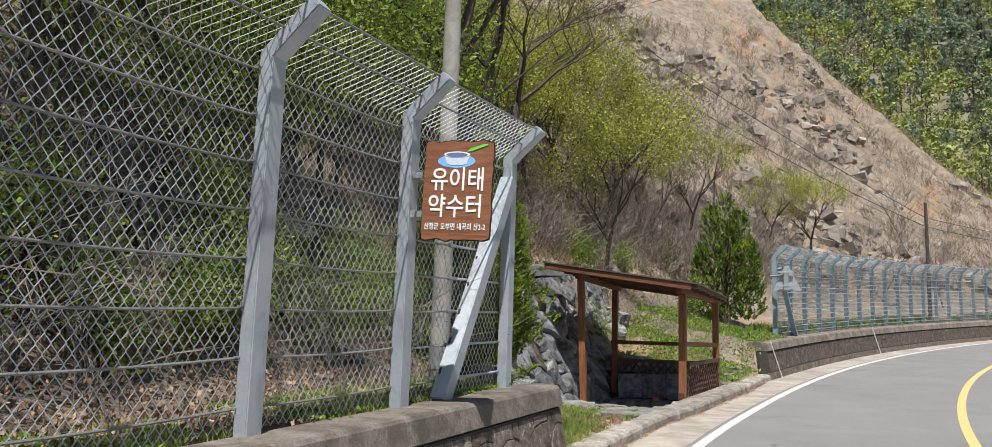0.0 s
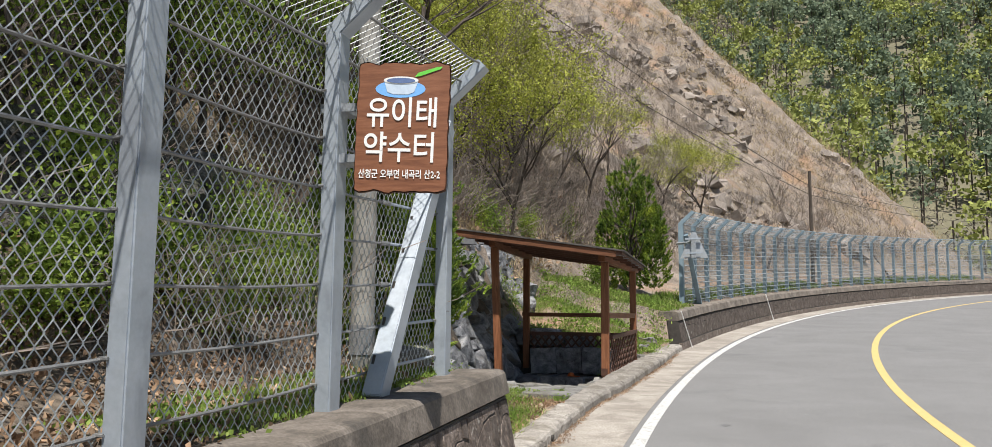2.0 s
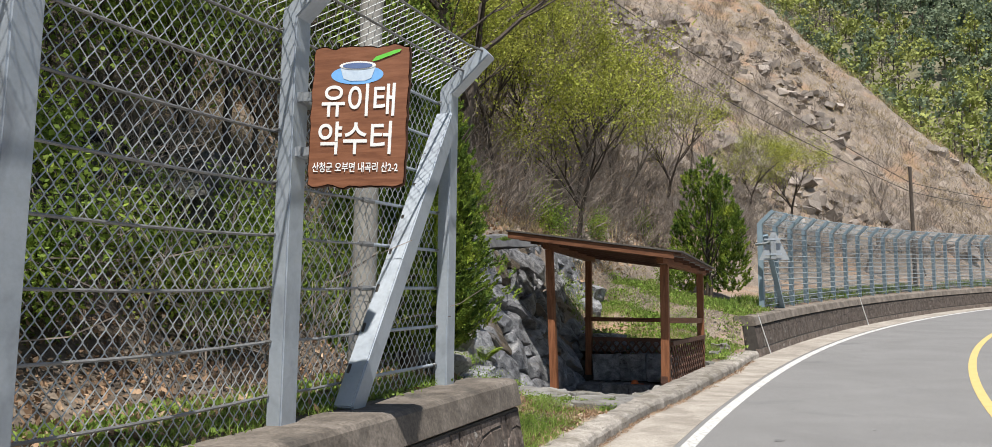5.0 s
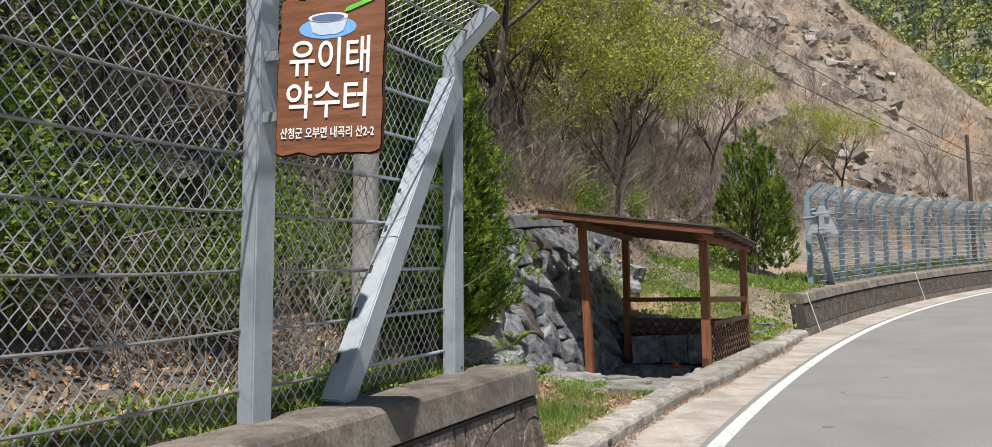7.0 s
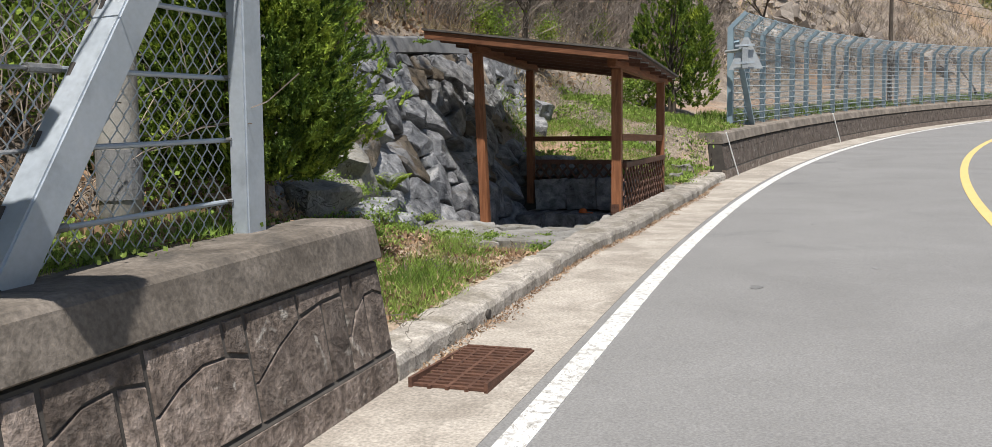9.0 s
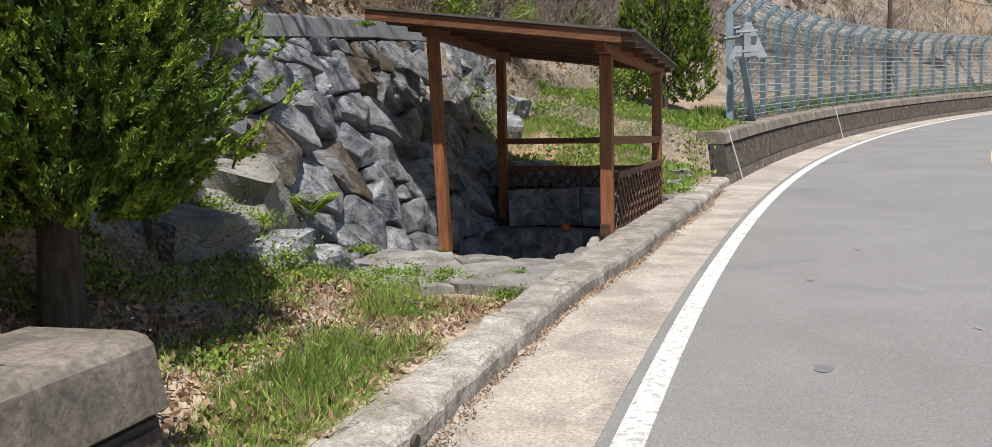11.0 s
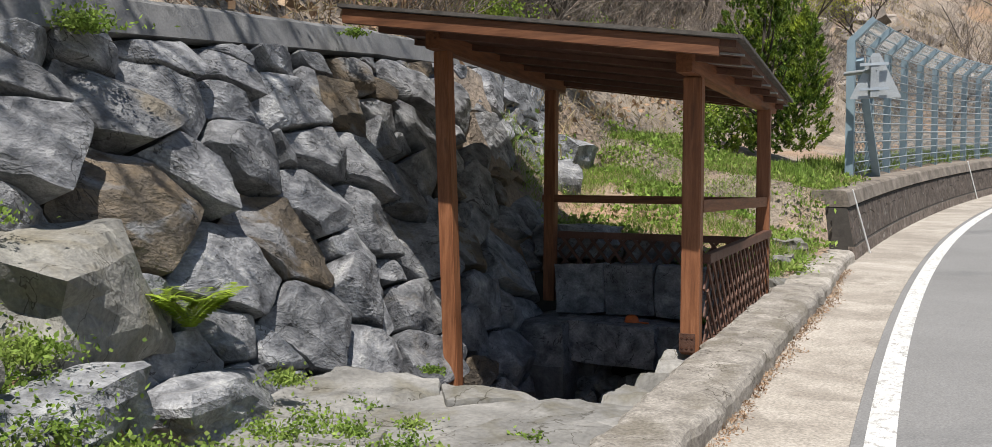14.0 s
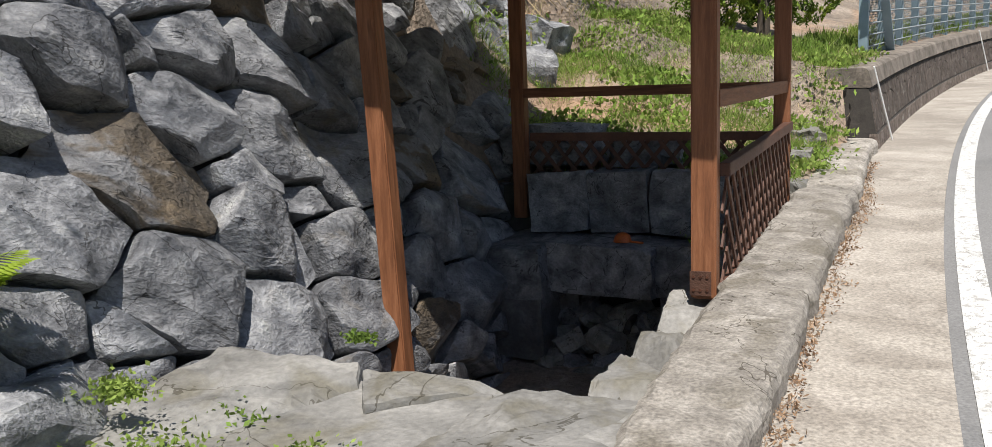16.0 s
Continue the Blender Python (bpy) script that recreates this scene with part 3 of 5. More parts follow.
# ---- fences ----
def chain_link(s0, s1, x_of, base, knee, wing, pitch, rad, sides):
    """Zigzag wires of a chain-link net between two ways along the fence; the top part leans over the road."""
    n = int((s1 - s0) / pitch)
    rows = int((knee + wing) / (pitch * 0.62))
    segs_a, segs_b = [], []
    ss = s0 + np.arange(n + 1) * pitch
    for i in range(n):
        pts = []
        for k in range(rows + 1):
            h = k * (knee + wing) / rows
            s = ss[i] + (0.5 if k % 2 else 0.0) * pitch
            hh, lean = (h, 0.0) if h < knee else (knee + (h - knee) * 0.66, (h - knee) * 0.75)
            pts.append(at_road(s, x_of + lean + (0.004 if k % 2 else -0.004), base + hh))
        a = np.array([tuple(p) for p in pts])
        segs_a.append(a[:-1])
        segs_b.append(a[1:])
        pts2 = []
        for k in range(rows + 1):
            h = k * (knee + wing) / rows
            s = ss[i] - (0.5 if k % 2 else 0.0) * pitch
            hh, lean = (h, 0.0) if h < knee else (knee + (h - knee) * 0.66, (h - knee) * 0.75)
            pts2.append(at_road(s, x_of + lean + (-0.004 if k % 2 else 0.004), base + hh))
        a = np.array([tuple(p) for p in pts2])
        segs_a.append(a[:-1])
        segs_b.append(a[1:])
    return np.concatenate(segs_a), np.concatenate(segs_b)


def wires_mesh(name, a, b, rad, mat, at):
    """Thin three-sided wires from points a to points b."""
    d = unit(b - a)
    s = unit(np.cross(d, np.array([0.31, 0.87, 0.38])))
    u = np.cross(d, s)
    quads = []
    ang = [0, 2 * math.pi / 3, 4 * math.pi / 3]
    o = [rad * (math.cos(t) * s + math.sin(t) * u) for t in ang]
    for k in range(3):
        p, q = o[k], o[(k + 1) % 3]
        quads.append(np.stack([a + p, a + q, b + q, b + p], axis=1))
    return leaf_mesh(name, np.concatenate(quads), 4, mat, at)


def build_near_fence():
    off = -1.30
    base = 0.885
    fence = thing("rockfall_fence", at_road(4.3, off, base), "grey steel rockfall fence with chain-link net and cables on the wall", "fence")
    posts = [-4.0, -1.9, 0.2, 2.27, 4.3, 6.12, 8.27]
    for i, s in enumerate(posts):
        sh = Shape()
        p0, p1 = at_road(s, off, base - 0.02), at_road(s, off, base + 2.36)
        p2 = p1 + Vector((0.34, 0, 0.3))
        sh.beam(p0, p1, 0.15, 0.1, (1, 0, 0))
        sh.beam(p1 - Vector((0.02, 0, 0.03)), p2, 0.1, 0.145, (0, 1, 0))
        post = part("post", sh, STEEL, fence, bevel=0.008)
        for k in range(8):
            z = base + 0.16 + k * 0.3
            q = at_road(s, off, z)
            part("cable_clip", Shape().tube([q + Vector((-0.03, -0.083, 0)), q + Vector((-0.075, -0.083, 0.0)), q + Vector((-0.075, 0.083, 0)), q + Vector((-0.03, 0.083, 0))], 0.008, 5), CABLE, post)
    for k in range(8):
        z = base + 0.16 + k * 0.3
        pts = []
        for a, b in zip(posts, posts[1:]):
            for t in np.linspace(0, 1, 6)[:-1]:
                s = a + (b - a) * t
                if s > 6.9:
                    continue
                pts.append(at_road(s, off - 0.072, z - 0.015 * math.sin(math.pi * t)))
        pts.append(at_road(7.08, off - 0.072, z))
        part("cable", Shape().tube(pts, 0.009, 6), CABLE, fence, "twisted grey steel cable")
        part("cable_sleeve", Shape().tube([at_road(7.05, off - 0.072, z), at_road(7.2, off - 0.072, z)], 0.018, 8), CABLE, fence)
        part("tension_rod", Shape().tube([at_road(7.2, off - 0.072, z), at_road(8.27, off - 0.072, z)], 0.012, 8), STEEL, fence)
    for lean, up in ((0.17, 2.51), (0.33, 2.66)):
        part("cable", Shape().tube([at_road(s, off - 0.05 + lean, base + up) for s in np.arange(-4, 8.28, 0.5)] + [at_road(8.27, off + lean, base + up)], 0.009, 6), CABLE, fence)
    brace = Shape().beam(at_road(6.79, off + 0.02, base - 0.02), at_road(8.2, off + 0.02, base + 2.12), 0.15, 0.14, (1, 0, 0))
    b = part("brace", brace, STEEL, fence, "slanting steel brace with slots", bevel=0.008)
    for k in range(7):
        t = 0.1 + k * 0.12
        p = at_road(6.79, off + 0.02, base).lerp(at_road(8.2, off + 0.02, base + 2.12), t)
        part("slot", Shape().beam(p + Vector((-0.045, -0.076, 0)), p + Vector((-0.045, -0.046, 0.06)), 0.02, 0.006, (0, -1, 0)), JOINT, b)
    a, c = chain_link(-3.9, 8.24, off - 0.085, base + 0.02, 2.34, 0.46, 0.082, 0.0022, 3)
    net = new("chain_link_net", wires_mesh("chain_link_net", a, c, 0.0033, WIRE, fence.location))
    net.parent = fence
    r = random.Random(8)
    curl = Shape()
    for k in range(46):
        z = base + 0.05 + k * 0.051
        p = at_road(8.3, off - 0.05, z)
        curl.tube([p, p + Vector((0.03, 0.05, 0.012)), p + Vector((0.01, 0.07, 0.03)), p + Vector((-0.01, 0.02, 0.04))], 0.0025, 4)
    part("net_end", curl, WIRE, fence)
    return fence


def build_far_fence():
    off, base = -1.33, 0.9
    fence = thing("rockfall_fence", at_road(24.4, off, base), "long blue-grey steel mesh fence standing above the far wall", "fence")
    S = np.arange(24.6, 78, 1.55)
    for i, s in enumerate(S):
        sh = Shape()
        p0, p1 = at_road(s, off, base - 0.05), at_road(s, off, base + 2.2)
        out = (at_road(s, off + 1, 0) - at_road(s, off, 0)).normalized()
        p2 = p1 + out * 0.34 + Vector((0, 0, 0.3))
        sh.beam(p0, p1, 0.12, 0.12, out)
        sh.beam(p1 - Vector((0, 0, 0.02)), p2, 0.09, 0.11, Vector((-out.y, out.x, 0)))
        part("post", sh, FAR_STEEL, fence)
    for k in range(14):
        part("cable", Shape().tube([at_road(s, off + 0.07, base + 0.12 + k * 0.158) for s in np.arange(24.6, 77, 1.0)], 0.011, 4), FAR_NET, fence)
    for lean, up in ((0.16, 2.36), (0.32, 2.5)):
        part("cable", Shape().tube([at_road(s, off + lean, base + up) for s in np.arange(24.6, 77, 1.0)], 0.011, 4), FAR_STEEL, fence)
    part("brace", Shape().beam(at_road(26.2, off + 0.12, base), at_road(24.7, off + 0.1, base + 1.9), 0.1, 0.12, (1, 0, 0)), FAR_STEEL, fence)
    a, c = chain_link(24.6, 70, off - 0.05, base + 0.02, 2.2, 0.44, 0.11, 0.003, 3)
    net = new("chain_link_net", wires_mesh("chain_link_net", a, c, 0.0042, FAR_NET, fence.location))
    net.parent = fence


build_near_fence()
build_far_fence()


# ---- shelter ----
PA0, PA1 = Vector((-4.965, 16.1, -0.5)), Vector((-5.11, 16.1, 3.02))
PB, PC, PD = Vector((-3.15, 16.12, 0.8)), Vector((-2.95, 18.6, 0.95)), Vector((-5.12, 18.65, 1.1))


def roof_z(x, y):
    return 3.3 + (x + 5.6) * -0.148 + 0.0 * (y - 15.5)


def build_shelter():
    sh = thing("timber_shelter", (-4.1, 17.3, 0.7), "brown-stained timber shelter with sloping felt roof over the spring", "shelter")
    part("post", Shape().beam(PA0, PA1, 0.12, 0.12, (0, 1, 0)), WOOD, sh, bevel=0.008)
    pb = part("post", Shape().beam(PB - Vector((0, 0, 0.02)), (PB.x, PB.y, 2.72), 0.13, 0.13, (0, 1, 0)), WOOD, sh, bevel=0.008)
    part("post", Shape().beam(PC, (PC.x, PC.y, 2.74), 0.12, 0.12, (0, 1, 0)), WOOD, sh, bevel=0.008)
    part("post", Shape().beam(PD - Vector((0, 0, 0.3)), (PD.x, PD.y, 3.02), 0.12, 0.12, (0, 1, 0)), WOOD, sh, bevel=0.008)
    part("bracket", Shape().box((PB.x - 0.07, PB.y - 0.075, 0.8), (PB.x + 0.04, PB.y - 0.066, 0.93)), RUST, pb, "brown metal foot bracket with screws")
    for dx in (-0.05, -0.015, 0.02):
        for dz in (0.03, 0.1):
            part("screw", Shape().tube([(PB.x + dx, PB.y - 0.074, 0.8 + dz), (PB.x + dx, PB.y - 0.08, 0.8 + dz)], 0.008, 6), SIGN_EDGE, pb)
    part("beam", Shape().beam((-5.11, 15.9, 3.09), (-5.12, 18.95, 3.09), 0.11, 0.15), WOOD_Y, sh, bevel=0.006)
    part("beam", Shape().beam((-3.17, 15.85, 2.80), (-2.93, 18.95, 2.80), 0.11, 0.15), WOOD_Y, sh, bevel=0.006)
    part("rail", Shape().beam((-3.1, 16.15, 1.82), (-2.92, 18.62, 1.86), 0.04, 0.09), WOOD_Y, sh, bevel=0.004)
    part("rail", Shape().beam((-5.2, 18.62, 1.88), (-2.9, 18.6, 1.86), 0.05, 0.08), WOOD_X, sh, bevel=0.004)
    # roof in one tilted plane
    x0, x1, y0, y1 = -5.62, -2.78, 15.48, 19.05

    def slab(a, b, c, d, lo, hi):
        return Shape().add([(x, y, roof_z(x, y) + h) for h in (lo, hi) for x, y in ((a, c), (b, c), (b, d), (a, d))],
                           [(0, 3, 2, 1), (4, 5, 6, 7), (0, 1, 5, 4), (1, 2, 6, 5), (2, 3, 7, 6), (3, 0, 4, 7)])
    part("roof_deck", slab(x0, x1, y0 + 0.03, y1, -0.075, -0.03), LATTICE, sh, "dark timber roof boards")
    part("roof_felt", slab(x0 - 0.05, x1 + 0.05, y0 - 0.03, y1 + 0.05, -0.03, 0.0), SHINGLE, sh, "dark grey roofing felt with ragged edge", bevel=0.004)
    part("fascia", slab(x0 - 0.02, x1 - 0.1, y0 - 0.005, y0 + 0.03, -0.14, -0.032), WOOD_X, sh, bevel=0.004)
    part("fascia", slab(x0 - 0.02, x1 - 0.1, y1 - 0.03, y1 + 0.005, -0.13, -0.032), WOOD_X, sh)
    for y in np.linspace(15.95, 18.9, 6):
        part("rafter", slab(x0 + 0.02, x1 - 0.03, y - 0.02, y + 0.02, -0.125, -0.078), LATTICE, sh)
    for y in np.linspace(15.75, 18.9, 7):
        part("batten", slab(x1 - 0.4, x1 + 0.02, y - 0.012, y + 0.012, -0.09, -0.077), SIGN_BACK, sh)
    return sh


def lattice(name, p, q, low, high, z_extra, label):
    """A lattice panel between two upright lines, slats crossing in two layers."""
    p, q = Vector(p), Vector(q)
    lp = thing(name, p, label, "lattice panel", "lattice panels of the shelter")
    length = (Vector((q.x, q.y, 0)) - Vector((p.x, p.y, 0))).length
    ux = (q - p) / length
    h = high - low
    side = Vector((-ux.y, ux.x, 0)).normalized()
    part("top_rail", Shape().beam(p + Vector((0, 0, high + 0.03)), q + Vector((0, 0, high + 0.03)), 0.06, 0.07), LATTICE, lp, bevel=0.004)
    part("bottom_rail", Shape().beam(p + Vector((0, 0, low)), q + Vector((0, 0, low)), 0.05, 0.05), LATTICE, lp, bevel=0.004)
    pitch = 0.155
    for layer, sgn in ((0.012, 1), (-0.012, -1)):
        k = -int(h / pitch) - 1
        while k * pitch < length + h:
            u0 = k * pitch
            a, b = (u0, 0.0), (u0 + h * sgn * 0.8, h)
            k += 1
            pts = []
            u_a, u_b = a[0], b[0]
            t0, t1 = 0.0, 1.0
            if u_b != u_a:
                ts = sorted(((0 - u_a) / (u_b - u_a), (length - u_a) / (u_b - u_a)))
                t0, t1 = max(0, ts[0]), min(1, ts[1])
            if t1 - t0 < 0.08:
                continue
            for t in (t0, t1):
                u, v = u_a + (u_b - u_a) * t, h * t
                pts.append(p + ux * u + Vector((0, 0, low + v)) + side * layer)
            part("slat", Shape().beam(pts[0], pts[1], 0.032, 0.012, side), LATTICE, lp)


build_shelter()
lattice("lattice_panel", (-3.06, 16.17, 0.84), (-2.9, 18.62, 0.95), 0.0, 0.58, 0, "dark brown wooden lattice panel fixed beside the kerb")
lattice("lattice_panel", (-5.05, 18.72, 1.12), (-3.0, 18.7, 1.1), 0.02, 0.35, 0, "dark brown lattice panel at the shelter's shaded back")


# ---- stones ----
def clip(poly, nx, ny, c):
    """The part of a polygon in which nx * x + ny * y <= c."""
    out = []
    for i, p in enumerate(poly):
        q = poly[(i + 1) % len(poly)]
        a, b = nx * p[0] + ny * p[1] - c, nx * q[0] + ny * q[1] - c
        if a <= 0:
            out.append(p)
        if (a < 0 < b) or (b < 0 < a):
            t = a / (a - b)
            out.append((p[0] + (q[0] - p[0]) * t, p[1] + (q[1] - p[1]) * t))
    return out


def cells_of(region, sites, weights, angle=0.0, longer=1.0):
    """A weighted Voronoi split of a region, with cells drawn out along an angle."""
    ca, sa = math.cos(angle), math.sin(angle)

    def to(p):
        return ((ca * p[0] + sa * p[1]) / longer, -sa * p[0] + ca * p[1])

    def back(p):
        return (ca * p[0] * longer - sa * p[1], sa * p[0] * longer + ca * p[1])
    S = [to(p) for p in sites]
    R = [to(p) for p in region]
    out = []
    for i, (px, py) in enumerate(S):
        poly = R
        near = sorted(range(len(S)), key=lambda j: (S[j][0] - px) ** 2 + (S[j][1] - py) ** 2)[1:26]
        for j in near:
            qx, qy = S[j]
            nx, ny = 2 * (qx - px), 2 * (qy - py)
            c = qx * qx + qy * qy - px * px - py * py + weights[i] - weights[j]
            poly = clip(poly, nx, ny, c)
            if len(poly) < 3:
                break
        if len(poly) >= 3:
            out.append([back(p) for p in poly])
    return out


def scatter(region, gap, r, tries=4000, first=(), longer=1.0):
    xs, ys = [p[0] for p in region], [p[1] for p in region]
    pts, rad = [(p[0], p[1]) for p in first], [p[2] for p in first]
    for _ in range(tries):
        p = (r.uniform(min(xs), max(xs)), r.uniform(min(ys), max(ys)))
        g = gap * r.choice((0.35, 0.6, 1.0, 1.2, 1.35))
        if all(math.hypot((p[0] - q[0]) / longer, p[1] - q[1]) > (g + h) / 2 for q, h in zip(pts, rad)):
            pts.append(p)
            rad.append(g)
    return pts, [0.2 * (g * g - gap * gap) for g in rad]


def area(poly):
    return 0.5 * abs(sum(p[0] * q[1] - q[0] * p[1] for p, q in zip(poly, poly[1:] + poly[:1])))


def stone_shape(poly, place, r, depth=0.09, gap=0.014, back=0.2, rough=0.02, tilt=0.25, step=0.06, facets=4):
    """A broken angular stone over a polygon; place(u, v, w) gives the point w metres in front of the face."""
    n = len(poly)
    soft = []
    for i, p in enumerate(poly):
        for q in (poly[i - 1], poly[(i + 1) % n]):
            length = max(0.001, math.hypot(q[0] - p[0], q[1] - p[1]))
            t = min(0.3, r.uniform(0.004, 0.03) / length)
            soft.append((p[0] + (q[0] - p[0]) * t, p[1] + (q[1] - p[1]) * t))
    seed = r.uniform(0, 100)
    dense = []
    for p, q in zip(soft, soft[1:] + soft[:1]):
        length = math.hypot(q[0] - p[0], q[1] - p[1])
        k = max(1, int(length / step))
        for e in range(k):
            x, y = p[0] + (q[0] - p[0]) * e / k, p[1] + (q[1] - p[1]) * e / k
            dense.append((x + 0.02 * noise.noise((x * 8, y * 8, seed)), y + 0.02 * noise.noise((x * 8, y * 8, seed + 5))))
    cx, cy = sum(p[0] for p in dense) / len(dense), sum(p[1] for p in dense) / len(dense)
    size = math.sqrt(area(poly))
    tx, ty = r.uniform(-tilt, tilt), r.uniform(-tilt, tilt)
    hump = depth * r.uniform(0.7, 1.3) * min(1.0, 0.4 + size)
    cuts = [(r.uniform(0, 6.28), r.uniform(0.12, 0.46) * size, r.uniform(0.35, 1.1)) for _ in range(facets)]

    def face(dx, dy):
        w = hump + tx * dx + ty * dy
        for a, c, slope in cuts:
            w = min(w, hump * 1.05 + tx * dx + ty * dy - slope * (dx * math.cos(a) + dy * math.sin(a) - c))
        u, v = cx + dx, cy + dy
        return w + noise.noise((u * 4.0, v * 4.0, seed)) * rough * 1.5 + noise.noise((u * 11, v * 11, seed)) * rough * 0.8 + noise.noise((u * 26, v * 26, seed)) * rough * 0.3
    rings = [(0.96, None), (1.0, -0.02), (0.985, -0.003), (0.93, 0.0), (0.84, 0.0), (0.74, 0.0), (0.62, 0.0), (0.48, 0.0), (0.32, 0.0), (0.15, 0.0)]
    m = len(dense)
    vs = []
    for f, fall in rings:
        for x, y in dense:
            dx, dy = x - cx, y - cy
            dist = max(math.hypot(dx, dy), 0.02)
            ff = f * max(0.3, (dist - gap) / dist)
            w = -back if fall is None else min(0.19, max(face(dx * ff, dy * ff) + fall, -0.05))
            vs.append(place(cx + dx * ff, cy + dy * ff, w))
    vs.append(place(cx, cy, face(0, 0)))
    k = len(rings)
    fs = [(a * m + i, a * m + (i + 1) % m, (a + 1) * m + (i + 1) % m, (a + 1) * m + i) for a in range(k - 1) for i in range(m)]
    fs += [((k - 1) * m + i, (k - 1) * m + (i + 1) % m, k * m) for i in range(m)]
    return Shape().add(vs, fs)


# chief stones of the wall: way along it, height, breadth
UPPER = [(13.52, 2.37, 0.5), (13.49, 2.59, 0.29), (13.99, 2.72, 0.34), (13.96, 2.44, 0.43), (14.56, 2.67, 0.27), (14.46, 2.42, 0.32), (14.56, 2.11, 0.5), (15.3, 2.23, 0.36), (15.02, 2.09, 0.15), (15.08, 2.53, 0.44),
         (15.98, 2.13, 0.48), (16.92, 2.09, 0.32), (17.06, 2.53, 0.45), (15.11, 2.92, 0.41), (16.2, 2.96, 0.39), (18.76, 2.48, 0.6), (19.27, 3.08, 0.57), (19.7, 2.32, 0.51), (12.89, 2.08, 0.49), (12.85, 2.45, 0.23),
         (13.03, 2.63, 0.32), (12.8, 2.27, 0.19), (14.73, 2.87, 0.38), (15.77, 2.99, 0.4), (17.03, 2.9, 0.44)]
LOWER = [(13.99, 1.99, 0.46), (15.1, 1.84, 0.49), (14.03, 1.43, 0.59), (16.46, 1.94, 0.46), (15.78, 1.66, 0.49), (15.41, 1.5, 0.2), (15.42, 1.13, 0.5), (14.63, 1.01, 0.53), (15.23, 0.68, 0.55), (16.43, 1.44, 0.5),
         (16.07, 0.99, 0.4), (15.97, 0.57, 0.38), (14.21, 0.95, 0.18), (13.89, 1.06, 0.3), (17.31, 1.4, 0.39), (17.26, 0.93, 0.47), (18.29, 1.19, 0.7), (16.88, 0.69, 0.4), (18.01, 1.94, 0.49)]
RUSTY = [(13.45, 1.79, 0.64), (15.94, 2.58, 0.49), (14.66, 1.59, 0.63), (16.73, 0.28, 0.39)]


def wall_top(y):
    return 3.12 + (0.12 if y < 17 else 0.1) * (y - 16.3)


def wall_low(y):
    return profile(y, [(10.5, 0.55), (14.6, 0.55), (14.8, -0.8), (18.3, -0.8), (18.7, 1.0), (21.0, 1.85), (24.2, 3.2)])


def wall_x(y, z):
    return -5.14 - (max(z, 0.3) - 0.4) * 0.37 - 0.06 * max(0.0, y - 19)


def build_stone_wall():
    wall = thing("stone_wall", (-5.2, 16, 0.3), "battered dry-stone retaining wall of dark grey angular rocks", "wall", kind="structure")
    r = random.Random(11)
    region = [(10.9, -0.8), (24.2, -0.8), (24.2, wall_top(24.2)), (10.9, wall_top(10.9))]
    sites, w = scatter(region, 0.42, r, 14000, UPPER + LOWER + RUSTY, 1.6)
    cells = cells_of(region, sites, w, radians(-22), 1.75)
    rusty = [(y, z) for y, z, _ in RUSTY]

    def place(u, v, q):
        return Vector((wall_x(u, v) + q * 0.938, u, v + q * 0.347))
    rails = []
    for y in np.arange(10.8, 24.4, 0.4):
        rails.append([(wall_x(y, z) - 0.14, y, z) for z in np.linspace(-1.0, wall_top(y) - 0.02, 5)] + [(wall_x(y, wall_top(y)) - 0.5, y, wall_top(y) - 0.02)])
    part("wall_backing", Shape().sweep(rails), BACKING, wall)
    for c in cells:
        cu, cv = sum(p[0] for p in c) / len(c), sum(p[1] for p in c) / len(c)
        if max(p[1] for p in c) < wall_low(cu) - 0.1 or area(c) < 0.006:
            continue
        brown = r.random() < 0.06 or any(math.hypot(cu - y, cv - z) < 0.17 for y, z in rusty)
        part("stone", stone_shape(c, place, r, depth=0.13, rough=0.016, tilt=0.3, gap=0.015, back=0.24), BROWN_STONE if brown else STONE, wall)
    # mortar strip along the top
    sh = []
    for y in np.arange(10.8, 20.6, 0.3):
        t = wall_top(y)
        x = wall_x(y, t)
        j = 0.012 * lumps(y, 1.0, 3.0)
        sh.append([(x - 0.3, y, t - 0.05), (x - 0.3, y, t + 0.21 + j), (x - 0.06 + j, y, t + 0.22 + j), (x - 0.01 + j, y, t + 0.19 + j), (x + 0.055 + j, y, t - 0.01), (x - 0.05, y, t - 0.04)])
    part("mortar_cap", Shape().sweep(sh), PLASTER, wall, "pale grey mortar strip along the top")


